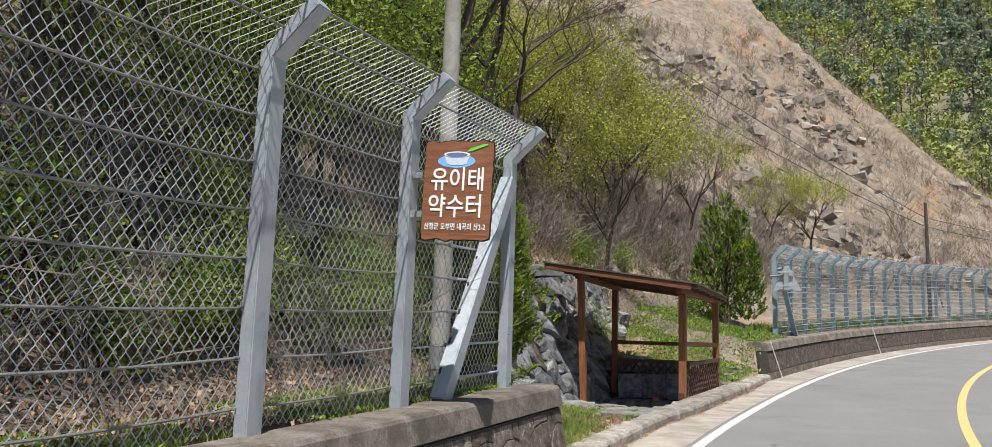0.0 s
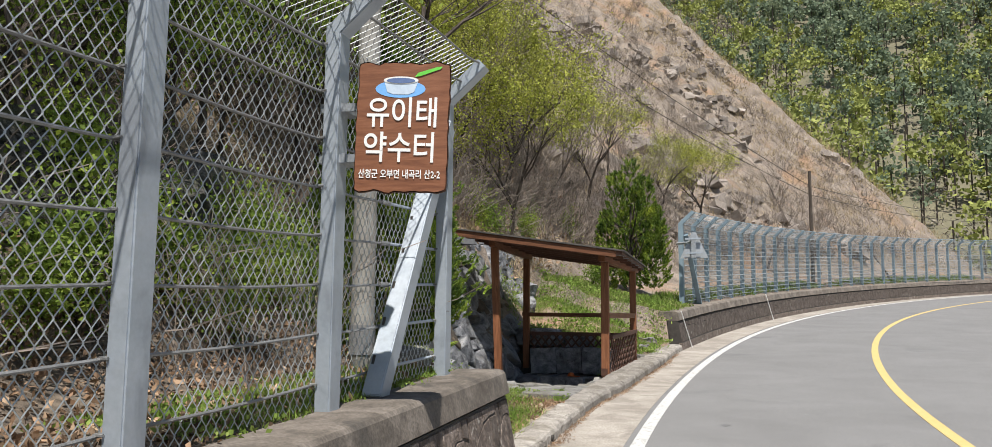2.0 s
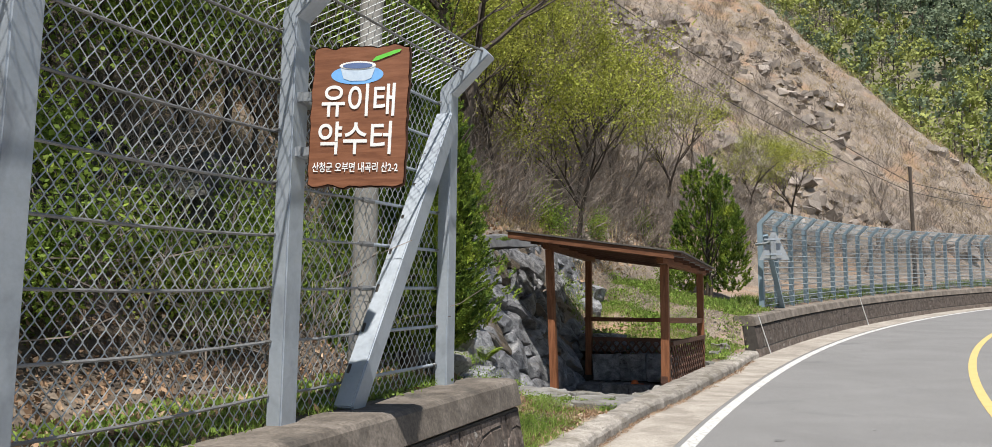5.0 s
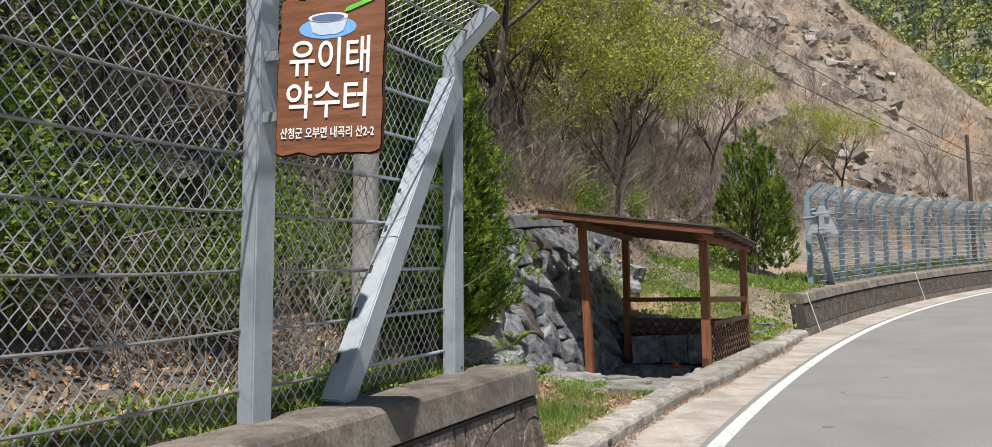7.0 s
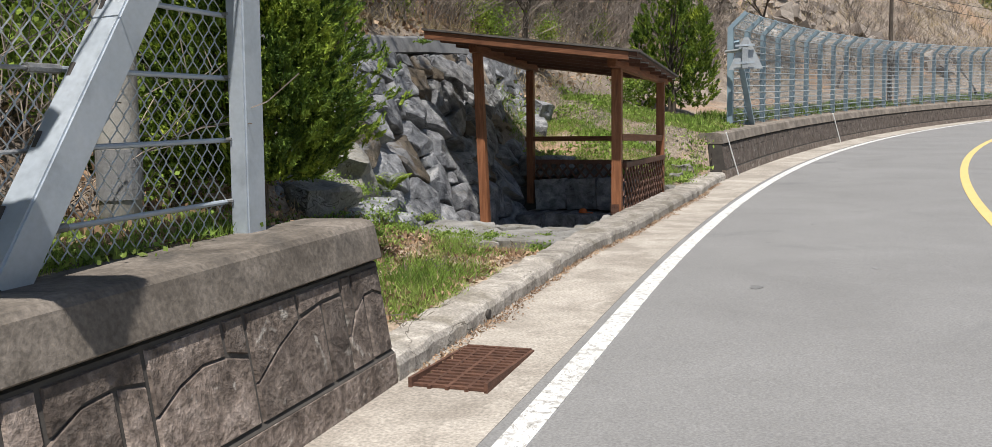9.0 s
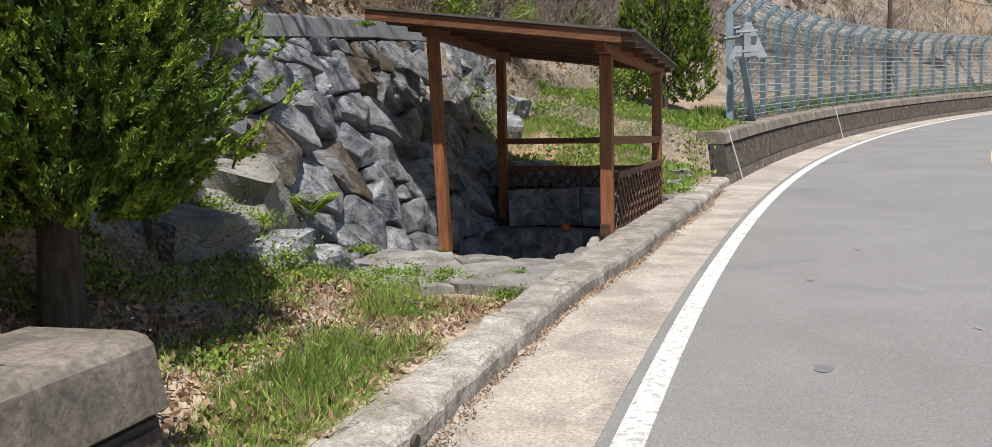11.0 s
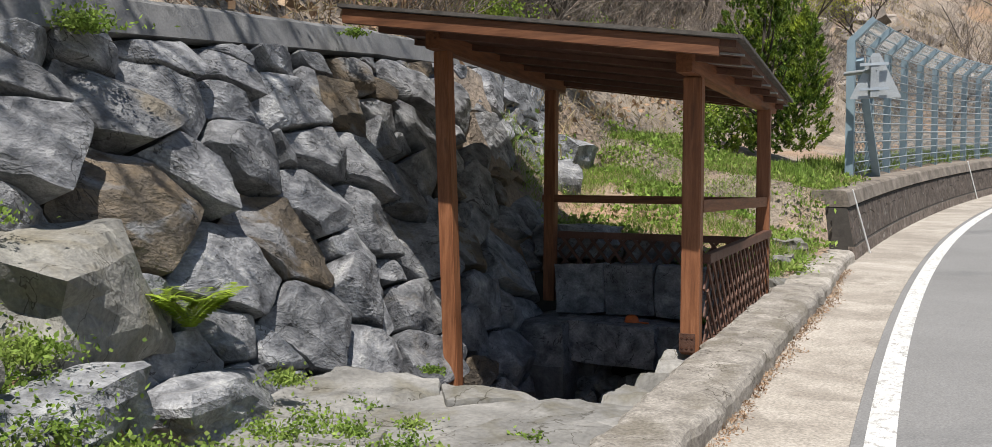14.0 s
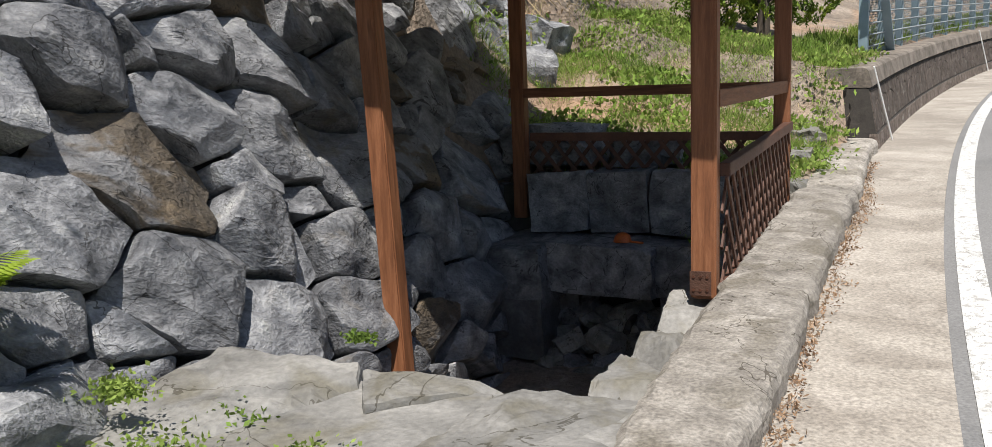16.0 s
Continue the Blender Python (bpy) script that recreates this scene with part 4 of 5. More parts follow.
def rock(centre, size, seed, turn=(0, 0, 0), cuts=4, rough=0.16, square=0.55, shave=0.85):
    """A boulder: a cube drawn part of the way to a ball and broken up."""
    bm = bmesh.new()
    bmesh.ops.create_cube(bm, size=2.0)
    bmesh.ops.subdivide_edges(bm, edges=bm.edges[:], cuts=cuts, use_grid_fill=True)
    rot = Euler([radians(a) for a in turn]).to_matrix()
    sh = Shape()
    for v in bm.verts:
        p = v.co.copy()
        ball = p.normalized() * 1.18
        p = p.lerp(ball, 1 - square)
        k = noise.noise(p * 1.1 + Vector((seed * 7.3, 0, 0))) * rough * 1.6 + noise.noise(p * 2.7 + Vector((0, seed * 3.1, 0))) * rough * 0.7
        cut = Vector((math.sin(seed * 5), math.cos(seed * 3), 0.4)).normalized()
        p = p * (1 + k)
        e = p.dot(cut) - shave
        if e > 0:
            p -= cut * e * 0.8
        p = Vector((p.x * size[0] / 2, p.y * size[1] / 2, p.z * size[2] / 2))
        sh.v.append(tuple(rot @ p + Vector(centre)))
    bm.verts.index_update()
    sh.f = [tuple(v.index for v in f.verts) for f in bm.faces]
    bm.free()
    return sh


def build_boulders():
    rows = [((-5.5, 12.83, 1.37), (0.85, 0.92, 0.62), 1.7, (8, 12, 14), BOULDER, "large pale grey boulder at the foot of the wall"),
            ((-5.25, 11.9, 1.1), (0.6, 0.65, 0.5), 2.0, (0, 10, -20), BOULDER, "grey boulder half hidden by weeds"),
            ((-4.95, 12.32, 0.92), (0.6, 0.72, 0.42), 3.0, (5, 0, 12), STONE, "low dark boulder among weeds"),
            ((-5.15, 13.5, 0.75), (0.5, 0.9, 0.36), 4.0, (0, -6, 6), STONE, "low dark boulder beside paving stones"),
            ((-4.5, 12.1, 0.62), (0.5, 0.4, 0.25), 5.0, (0, 0, 60), SLAB, "small grey rock in the grass"),
            ((-4.1, 12.9, 0.57), (0.26, 0.2, 0.16), 7.0, (0, 10, 40), SLAB, "small loose grey rock on the grass"),
            ((-2.95, 19.0, 0.95), (0.45, 0.35, 0.3), 9.0, (0, 0, 10), SLAB, "grey rock at the end of the lattice"),
            ((-3.0, 20.2, 1.1), (0.4, 0.9, 0.36), 12.0, (0, 0, 5), SLAB, "low grey rock edging the grass slope"),
            ((-2.9, 21.2, 1.2), (0.4, 0.9, 0.42), 13.0, (0, 0, 5), SLAB, "low grey rock edging the grass slope"),
            ((-4.9, 19.0, 1.42), (0.9, 0.5, 0.35), 14.0, (0, 0, -5), STONE, "dark rock behind the lattice"),
            ((-4.1, 19.0, 1.35), (0.6, 0.4, 0.25), 15.0, (0, 0, 15), STONE, "dark rock behind the lattice"),
            ((-5.75, 20.4, 2.0), (0.6, 0.8, 0.7), 10.0, (10, 0, 30), STONE, "grey rock at the wall's sloping end"),
            ((-6.0, 21.6, 2.4), (0.6, 0.9, 0.7), 11.0, (0, 20, 0), STONE, "grey rock at the wall's sloping end")]
    g = random.Random(9)
    for i in range(26):
        y = -0.5 + i * 0.37
        x = -5.85 - g.uniform(0, 0.9)
        rows.append(((x, y, ground_at(x, y) + 0.25), (g.uniform(0.5, 0.9), g.uniform(0.5, 0.9), g.uniform(0.4, 0.9)), 20.0 + i, (g.uniform(-20, 20), g.uniform(-20, 20), g.uniform(0, 90)), BANK_ROCK, "dark rock outcrop coloured darker for the shade of the bank"))
    for c, size, seed, turn, mat, label in rows:
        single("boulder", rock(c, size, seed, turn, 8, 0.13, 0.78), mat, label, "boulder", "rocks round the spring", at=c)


def build_paving():
    pave = thing("stone_paving", (-3.8, 14.2, 0.7), "large flat grey stone slabs before the spring pit", "paving", kind="structure")
    r = random.Random(21)
    box_ = [(-5.1, 13.25), (-3.09, 13.25), (-3.09, 14.66), (-5.1, 14.6)]
    sites, w = scatter(box_, 0.98, r, 3000)

    def place(u, v, q):
        return Vector((u, v, rise(v) + 0.075 + q))
    for c in cells_of(box_, sites, w, radians(20), 1.3):
        part("slab", stone_shape(c, place, r, depth=0.055, rough=0.018, tilt=0.05, gap=0.007, back=0.6, facets=1), SLAB, pave)
    bed = [[(x, y, rise(y) + z) for x, z in ((-5.15, -0.3), (-5.15, 0.09), (-3.11, 0.09), (-3.11, -0.3))] for y in (13.3, 13.7, 14.1, 14.55)]
    part("slab_bed", Shape().sweep(bed), SLAB, pave, "grey mortar bed between the slabs")
    strip = [(-3.4, 14.67), (-3.1, 14.67), (-3.1, 18.55), (-3.3, 18.55)]
    sites = [(-3.25 + r.uniform(-0.05, 0.05), y) for y in (14.95, 15.5, 16.05, 16.5, 17.1, 17.7, 18.3)]
    for c in cells_of(strip, sites, [0.0] * len(sites)):
        part("slab", stone_shape(c, lambda u, v, q: Vector((u, v, rise(v) + 0.05 - 0.07 * ease(15.0, 15.8, v) + 0.012 * math.sin(v * 9) + q)), r, depth=0.05, rough=0.014, tilt=0.08, gap=0.01, back=0.9), SLAB, pave)


def build_pit():
    pit = thing("spring_pit", (-4.2, 17, -0.4), "shaded stone-lined spring pit with ledge and dark wet floor", "spring", kind="structure")
    r = random.Random(31)
    part("pit_floor", Shape().box((-5.4, 14.5, -0.6), (-3.3, 18.9, -0.42)), WET_STONE, pit, "dark wet stone floor")
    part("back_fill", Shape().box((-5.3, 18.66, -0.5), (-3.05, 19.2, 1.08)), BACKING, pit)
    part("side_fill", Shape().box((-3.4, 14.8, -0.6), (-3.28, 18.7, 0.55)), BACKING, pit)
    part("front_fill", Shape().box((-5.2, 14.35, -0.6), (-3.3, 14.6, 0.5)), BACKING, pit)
    blocks = [((-4.73, 18.62, 0.95), (0.52, 0.34, 0.5)), ((-4.2, 18.62, 0.97), (0.5, 0.34, 0.5)), ((-3.62, 18.6, 0.95), (0.62, 0.36, 0.52)),
              ((-4.32, 18.36, 0.48), (1.0, 0.6, 0.4)), ((-3.62, 18.4, 0.46), (0.5, 0.5, 0.42)), ((-4.98, 18.3, 0.42), (0.6, 0.7, 0.5)),
              ((-4.95, 18.2, 0.0), (0.5, 0.5, 0.5)), ((-3.6, 18.35, 0.0), (0.45, 0.5, 0.5)), ((-4.7, 18.5, -0.1), (0.35, 0.35, 0.6))]
    for i, (c, s) in enumerate(blocks):
        part("block", rock(c, s, i + 40.3, (r.uniform(-4, 4), r.uniform(-4, 4), r.uniform(-6, 6)), 7, 0.05, 0.97, 1.5), WET_STONE if i > 5 else STONE, pit)
    for i in range(46):
        t = r.random()
        c = (-4.75 + 1.1 * r.random(), 18.5 - 0.55 * t, -0.36 + (1 - t) * 0.5 * r.uniform(0.4, 1.0))
        s = r.uniform(0.13, 0.29)
        part("rubble", rock(c, (s * 1.3, s, s * 0.7), i + 60.7, (r.uniform(-30, 30), r.uniform(-30, 30), r.uniform(0, 180)), 2, 0.14, 0.6), BOULDER if r.random() < 0.7 else STONE, pit)
    sites = [(14.9 + 0.5 * i + r.uniform(-0.1, 0.1), z + r.uniform(-0.06, 0.06)) for i in range(8) for z in (-0.25, 0.15, 0.5)]
    for c in cells_of([(14.75, -0.5), (18.4, -0.5), (18.4, 0.62), (14.75, 0.48)], sites, [0.0] * len(sites)):
        part("stone", stone_shape(c, lambda u, v, q: Vector((-3.37 - q, u, v)), r, depth=0.05, rough=0.02), WET_STONE, pit)
    part("spout", Shape().tube([(-4.05, 18.45, 0.06), (-4.05, 18.1, 0.04), (-4.05, 18.02, 0.0)], 0.03, 8), JOINT, pit, "short dark water spout")
    part("step_grating", Shape().box((-4.7, 17.0, -0.42), (-3.9, 17.7, -0.4)), JOINT, pit)
    for i in range(12):
        part("grating_bar", Shape().box((-4.68 + i * 0.066, 17.0, -0.4), (-4.65 + i * 0.066, 17.7, -0.385)), RUST, pit)
    bowl = Shape()
    prof = [(0.0, 0.075), (0.035, 0.07), (0.06, 0.05), (0.075, 0.0)]
    n = 20
    for x, h in prof:
        for k in range(n):
            a = 2 * math.pi * k / n
            bowl.v.append((-4.14 + x * math.cos(a), 18.3 + x * math.sin(a), 0.67 + h))
    bowl.f = [(i * n + k, i * n + (k + 1) % n, (i + 1) * n + (k + 1) % n, (i + 1) * n + k) for i in range(3) for k in range(n)]
    bowl.tube([(-4.08, 18.28, 0.675), (-3.96, 18.24, 0.675)], 0.009, 6)
    single("water_dipper", bowl, ORANGE, "orange plastic water dipper upturned on a stone ledge", "dipper", smooth=True)


# ---- sign, poles, wires ----
def glyphs(text, size, mat, name, parent, m, width=0.0, bold=0.0):
    cu = bpy.data.curves.new(name, "FONT")
    cu.body, cu.size, cu.align_x, cu.align_y = text, size, "CENTER", "CENTER"
    cu.extrude, cu.offset = 0.001, bold
    tmp = new("lettering_source", cu)
    dg = bpy.context.evaluated_depsgraph_get()
    me = bpy.data.meshes.new_from_object(tmp.evaluated_get(dg))
    bpy.data.objects.remove(tmp)
    if width and len(me.vertices):
        xs = [v.co.x for v in me.vertices]
        k = width / max(1e-6, max(xs) - min(xs))
        c = (max(xs) + min(xs)) / 2
        for v in me.vertices:
            v.co.x = (v.co.x - c) * k
    me.transform(Matrix.Translation(-origin(parent)) @ m)
    me.materials.clear()
    me.materials.append(mat)
    ob = new(name, me)
    ob.parent = parent
    return ob


def disc(cx, cy, rx, ry, n=28):
    return [(cx + rx * math.cos(2 * math.pi * k / n), cy + ry * math.sin(2 * math.pi * k / n)) for k in range(n)]


def build_sign():
    a, b = Vector((-3.255, 6.03, 0)), Vector((-2.665, 6.13, 0))
    mid = (a + b) / 2 + Vector((0, 0, 2.785))
    ux = (b - a).normalized()
    turn = Matrix((ux, Vector((0, 0, 1)), Vector((ux.y, -ux.x, 0)))).transposed().to_4x4()
    m = Matrix.Translation(mid) @ turn @ pose(0, 0, 0, 0, 0, -1.5)
    sign = thing("spring_sign", mid, "brown board sign with white lettering and wavy edges on brackets", "sign")
    w, h = 0.285, 0.4
    rim = []
    for k in range(72):
        t = k / 72 * 4
        side, f = int(t), t - int(t)
        x, y = [(-w + 2 * w * f, h), (w, h - 2 * h * f), (w - 2 * w * f, -h), (-w, -h + 2 * h * f)][side]
        j = 0.016 * lumps(k * 0.37, 4.0, 1.0) + 0.008 * lumps(k * 1.1, 9.0, 1.0)
        if side in (0, 2):
            y += j * 1.4
        else:
            x += j
        c = 0.02 if f < 0.04 or f > 0.96 else 0
        rim.append((x * (1 - c), y * (1 - c)))
    n = len(rim)
    sh = Shape().add([m @ Vector((x, y, z)) for z in (-0.03, 0.0) for x, y in rim], [tuple(range(n - 1, -1, -1))] + [(i, (i + 1) % n, n + (i + 1) % n, n + i) for i in range(n)])
    part("board_edge", sh, SIGN_EDGE, sign)
    part("board", Shape().add([m @ Vector((x * 0.985, y * 0.985, 0.002)) for x, y in rim], [tuple(range(n))]), SIGN, sign)

    def flat(name, poly, z, mat):
        part(name, Shape().add([m @ Vector((x, y, z)) for x, y in poly], [tuple(range(len(poly)))]), mat, sign)
    flat("plate_print", disc(-0.02, 0.235, 0.155, 0.055), 0.004, PAINT_BLUE)
    flat("bowl_print", [(-0.125, 0.29), (-0.1, 0.215), (-0.06, 0.2), (0.03, 0.2), (0.065, 0.215), (0.09, 0.285)], 0.006, PAINT_PALE)
    flat("rim_print", disc(-0.018, 0.288, 0.108, 0.024), 0.008, PAINT_WHITE)
    flat("water_print", disc(-0.018, 0.286, 0.088, 0.017), 0.01, PAINT_NAVY)
    flat("leaf_print", [(0.065, 0.31), (0.1, 0.315), (0.225, 0.36), (0.235, 0.375), (0.2, 0.372), (0.085, 0.335)], 0.007, PAINT_GREEN)
    up = Matrix.Translation((0, 0, 0.006))
    glyphs("유이태", 0.2, PAINT_WHITE, "lettering", sign, m @ Matrix.Translation((-0.005, 0.075, 0.006)), 0.43, 0.0025)
    glyphs("약수터", 0.2, PAINT_WHITE, "lettering", sign, m @ Matrix.Translation((-0.015, -0.14, 0.006)), 0.43, 0.0025)
    glyphs("산청군 오부면 내곡리 산2-2", 0.06, PAINT_WHITE, "small_lettering", sign, m @ Matrix.Translation((-0.005, -0.295, 0.006)), 0.5, 0.0008)
    for z in (2.93, 2.61):
        p = Vector((-3.42, 6.17, z))
        part("bracket", Shape().box((-3.51, 6.08, z - 0.03), (-3.33, 6.26, z + 0.03)), SIGN_BACK, sign, bevel=0.004)
        part("arm", Shape().beam(p + Vector((0.05, -0.07, 0)), a + Vector((0.35, 0.1, z)), 0.03, 0.05), SIGN_BACK, sign)
    return sign


def build_poles():
    p = thing("utility_pole", (-4.1, 8.15, 0.9), "pale concrete utility pole standing behind the fence", "pole")
    part("shaft", Shape().tube([(-4.1, 8.15, 0.6 + i) for i in range(10)], [0.105 - 0.003 * i for i in range(10)], 20), POLE, p, smooth=True)
    part("foot_band", Shape().tube([(-4.1, 8.15, 1.35), (-4.1, 8.15, 1.6)], 0.112, 20), PLASTER, p)
    base = ground_at(2.5, 43.0)
    q = thing("utility_pole", (2.5, 43.0, base), "slim dark wooden utility pole on the bare hillside", "pole")
    part("shaft", Shape().tube([(2.5, 43.0, base - 0.5), (2.5, 43.0, 8.9)], [0.09, 0.07], 12), BARK, q)
    for k, (z0, z1) in enumerate(((17.0, 8.2), (15.7, 7.8))):
        a, b = Vector((-14.0, 22.0 + k * 0.6, z0)), Vector((2.5, 43.0, z1))
        pts = [a.lerp(b, t) - Vector((0, 0, (0.5 + 0.2 * k) * 4 * t * (1 - t))) for t in np.linspace(0, 1, 24)]
        c = Vector((24, 74, 11 - k * 0.5))
        pts += [b.lerp(c, t) - Vector((0, 0, 1.0 * 4 * t * (1 - t))) for t in np.linspace(0.06, 1, 16)]
        single("overhead_wire", Shape().tube(pts, 0.014, 5), JOINT, "thin black overhead wire sagging between two poles", "wire", "overhead wires")


def build_warning_sign():
    s = thing("road_sign", (-2.4, 24.2, 3.85), "grey back of a triangular road sign on an arm", "sign")
    c = Vector((-1.98, 24.3, 3.7))
    tri = [(-0.36, -0.26), (0.36, -0.26), (0.05, 0.42), (-0.05, 0.42)]
    part("plate", Shape().add([c + Vector((x, y, z)) for y in (0, 0.012) for x, z in tri], [(0, 1, 2, 3), (7, 6, 5, 4), (0, 4, 5, 1), (1, 5, 6, 2), (2, 6, 7, 3), (3, 7, 4, 0)]), SIGN_BACK, s)
    part("arm", Shape().tube([(-2.42, 24.5, 3.85), (-1.95, 24.22, 3.85)], 0.035, 10), SIGN_BACK, s)
    part("channel", Shape().box((-2.05, 24.2, 3.45), (-1.93, 24.29, 4.05)), SIGN_BACK, s)
    for z in (3.55, 3.92):
        part("clamp", Shape().box((-2.2, 24.19, z), (-1.8, 24.25, z + 0.04)), STEEL, s)
    st = at_road(22.7, FOOT + 0.03, 0)
    single("drain_hose", Shape().tube([st + Vector((0.03, 0.05, 0.0)), at_road(22.35, FOOT - 0.12, 0.88)], 0.013, 6), PAINT_WHITE, "thin pale drain hose hanging down the wall face", "hose")
    single("drain_hose", Shape().tube([at_road(34.2, FOOT + 0.03, 0), at_road(33.8, FOOT - 0.12, 0.92)], 0.016, 6), PAINT_WHITE, "thin pale drain hose hanging down the wall face", "hose")


build_stone_wall()
build_boulders()
build_paving()
build_pit()
build_sign()
build_poles()
build_warning_sign()


# ---- plants ----
def needles(centres, along_, length, width, spread):
    """Slim three-cornered scale leaves, as an array (n, 3, 3)."""
    n = len(centres)
    d = unit(np.asarray(along_) + rng.normal(0, spread, (n, 3)))
    s = unit(np.cross(d, rng.normal(0, 1, (n, 3)))) * width * rng.uniform(0.3, 0.65, (n, 1))
    c = np.asarray(centres)
    return np.stack([c - s, c + s, c + d * length * rng.uniform(0.6, 1.4, (n, 1))], axis=1)


def tufted_crown(centre, bottom, top, radius, tufts, per, leaf, seed, spires, scale=1.0):
    """Flame-shaped tufts of scale leaves over a crown with several spires."""
    g = np.random.default_rng(seed)
    cs, ds = [], []
    flames = Shape()
    h = top - bottom
    for i in range(tufts):
        k = g.integers(0, len(spires))
        sx, sy, sr, sh = spires[k]
        t = g.random() ** 0.9
        ang = g.uniform(0, 2 * math.pi)
        prof = radius * sr * min(1.0, (t + 0.03) * 5) ** 0.5 * (1 - t) ** 0.42
        lob = 1 + 0.2 * math.sin(ang * 4 + k * 2 + t * 5) * math.cos(t * 9 + k) + 0.1 * math.sin(ang * 9 + t * 17)
        rr = prof * lob * (0.55 + 0.45 * g.random() ** 0.7)
        base = np.array([centre[0] + sx * radius + rr * math.cos(ang), centre[1] + sy * radius + rr * math.sin(ang), bottom + t * h * sh])
        d = np.array([math.cos(ang) * 0.7, math.sin(ang) * 0.7, 0.6 + 0.8 * t])
        d = d / np.linalg.norm(d) + g.normal(0, 0.16, 3)
        ln = g.uniform(0.06, 0.14) * scale
        p, dv = Vector(base), Vector(d)
        w = ln * g.uniform(0.2, 0.3)
        pts = [p + dv * ln * q + Vector(g.normal(0, 0.012, 3)) for q in (0.0, 0.3, 0.65, 1.0)]
        flames.tube(pts, [w * 0.3, w * 0.5, w * 0.3, 0.003], 3, caps=False)
        q = g.random((per, 1)) ** 0.7
        out = unit(g.normal(0, 1, (per, 3)))
        cs.append(base + d * ln * q + out * w * 1.05 * (1.1 - q * 0.9))
        ds.append(np.repeat(d[None], per, 0) + out * 0.5)
    return flames, needles(np.concatenate(cs), np.concatenate(ds), leaf, leaf * 0.5, 0.45)


def build_juniper(x, y, radius, top, bottom, tufts, per, leaf, seed, spires, label, trunk_r):
    z = ground_at(x, y)
    t = thing("juniper", (x, y, z), label, "conifer", "junipers beside the road")
    tr = Shape()
    tr.tube([(x, y, z - 0.1), (x + 0.03, y - 0.02, z + 0.4), (x - 0.02, y, bottom + 0.6), (x, y, top * 0.8)], [trunk_r * 1.3, trunk_r, trunk_r * 0.8, 0.02], 10)
    part("trunk", tr, BARK, t)
    g = random.Random(seed)
    for k in range(16):
        a, q = g.uniform(0, 6.28), g.random()
        zz = bottom + 0.1 + q * (top - bottom) * 0.6
        br = Shape().tube([(x, y, zz - 0.15), (x + 0.45 * radius * math.cos(a), y + 0.45 * radius * math.sin(a), zz + 0.1), (x + 0.8 * radius * math.cos(a), y + 0.8 * radius * math.sin(a), zz + 0.5)], [0.035, 0.022, 0.008], 5)
        part("branch", br, BARK, t)
    flames, lv = tufted_crown((x, y), bottom, top, radius, tufts, per, leaf, seed, spires, 1.0 if leaf < 0.04 else 1.5)
    tagged(part("foliage_core", flames, CYPRESS_LEAF, t), kind="stuff")
    ob = new("crown", leaf_mesh("crown", lv, 3, CYPRESS_LEAF, t.location))
    ob.parent = t


def grow(base, height, spread, seed, levels=3, kids=5, lean=(0, 0), r0=0.06, up=0.5, bend=0.25):
    """Tapered limbs grown by splitting; gives segments and the tips."""
    g = random.Random(seed)
    lines, tips = [], []

    def limb(p, d, length, r, level):
        pts, rad = [p], [r]
        n = 4 if level < 2 else 3
        for i in range(n):
            d = (d + Vector((g.uniform(-bend, bend), g.uniform(-bend, bend), g.uniform(-bend * 0.5, bend) * up))).normalized()
            p = p + d * (length / n)
            pts.append(p)
            rad.append(r * (1 - 0.75 * (i + 1) / n))
            if level < levels and i >= 1:
                for _ in range(max(1, kids // 3)):
                    a = g.uniform(0, 6.28)
                    s = Vector((math.cos(a), math.sin(a), g.uniform(-0.1, 0.7))) * spread
                    limb(p, (d + s).normalized(), length * g.uniform(0.45, 0.7), rad[-1] * 0.75, level + 1)
            if level >= levels - 1:
                tips.append(p)
        lines.append((pts, rad))
    limb(Vector(base), Vector((lean[0], lean[1], 1)).normalized(), height * 0.55, r0, 0)
    return lines, tips


def tree_proto(name, height, seed, label, category, leaf_mat, leaf_n, leaf_size, levels=3, kids=5, spread=0.75, r0=0.07, lean=(0, 0), bark=None, puff=0.28, group=""):
    t = thing(name, (0, 0, 0), label, category, group)
    lines, tips = grow((0, 0, -0.2), height, spread, seed, levels, kids, lean, r0)
    sh = Shape()
    for pts, rad in lines:
        sh.tube(pts, [max(r, 0.004) for r in rad], 5 if rad[0] > 0.02 else 3, caps=False)
    part("trunk", sh, bark or BARK, t)
    if leaf_n:
        g = np.random.default_rng(seed)
        tp = np.array([tuple(p) for p in tips])
        tp = tp[g.random(len(tp)) < 0.8]
        c = tp[g.integers(0, len(tp), leaf_n)] + g.normal(0, puff, (leaf_n, 3)) * height / 4
        ob = new("crown", leaf_mesh("crown", leaves(c, g.normal(0, 1, (leaf_n, 3)), leaf_size, leaf_size * 0.6, 0.8), 4, leaf_mat))
        ob.parent = t
    return t


def strew(proto, spots, seed, lo=0.8, hi=1.2):
    """The first spot takes the thing itself, the rest copies of it."""
    g = random.Random(seed)
    for i, (x, y) in enumerate(spots):
        m = Matrix.Translation((x, y, ground_at(x, y) - 0.03)) @ Matrix.Rotation(g.uniform(0, 6.28), 4, "Z")
        k = g.uniform(lo, hi)
        if i == 0:
            proto.matrix_basis = m @ Matrix.Scale(1.0, 4)
        else:
            ob = copy_thing(proto, m)
            ob.scale = (k, k, k * g.uniform(0.9, 1.1))


def along(s, d):
    p = at_road(s, FOOT - d)
    return (p.x, p.y)


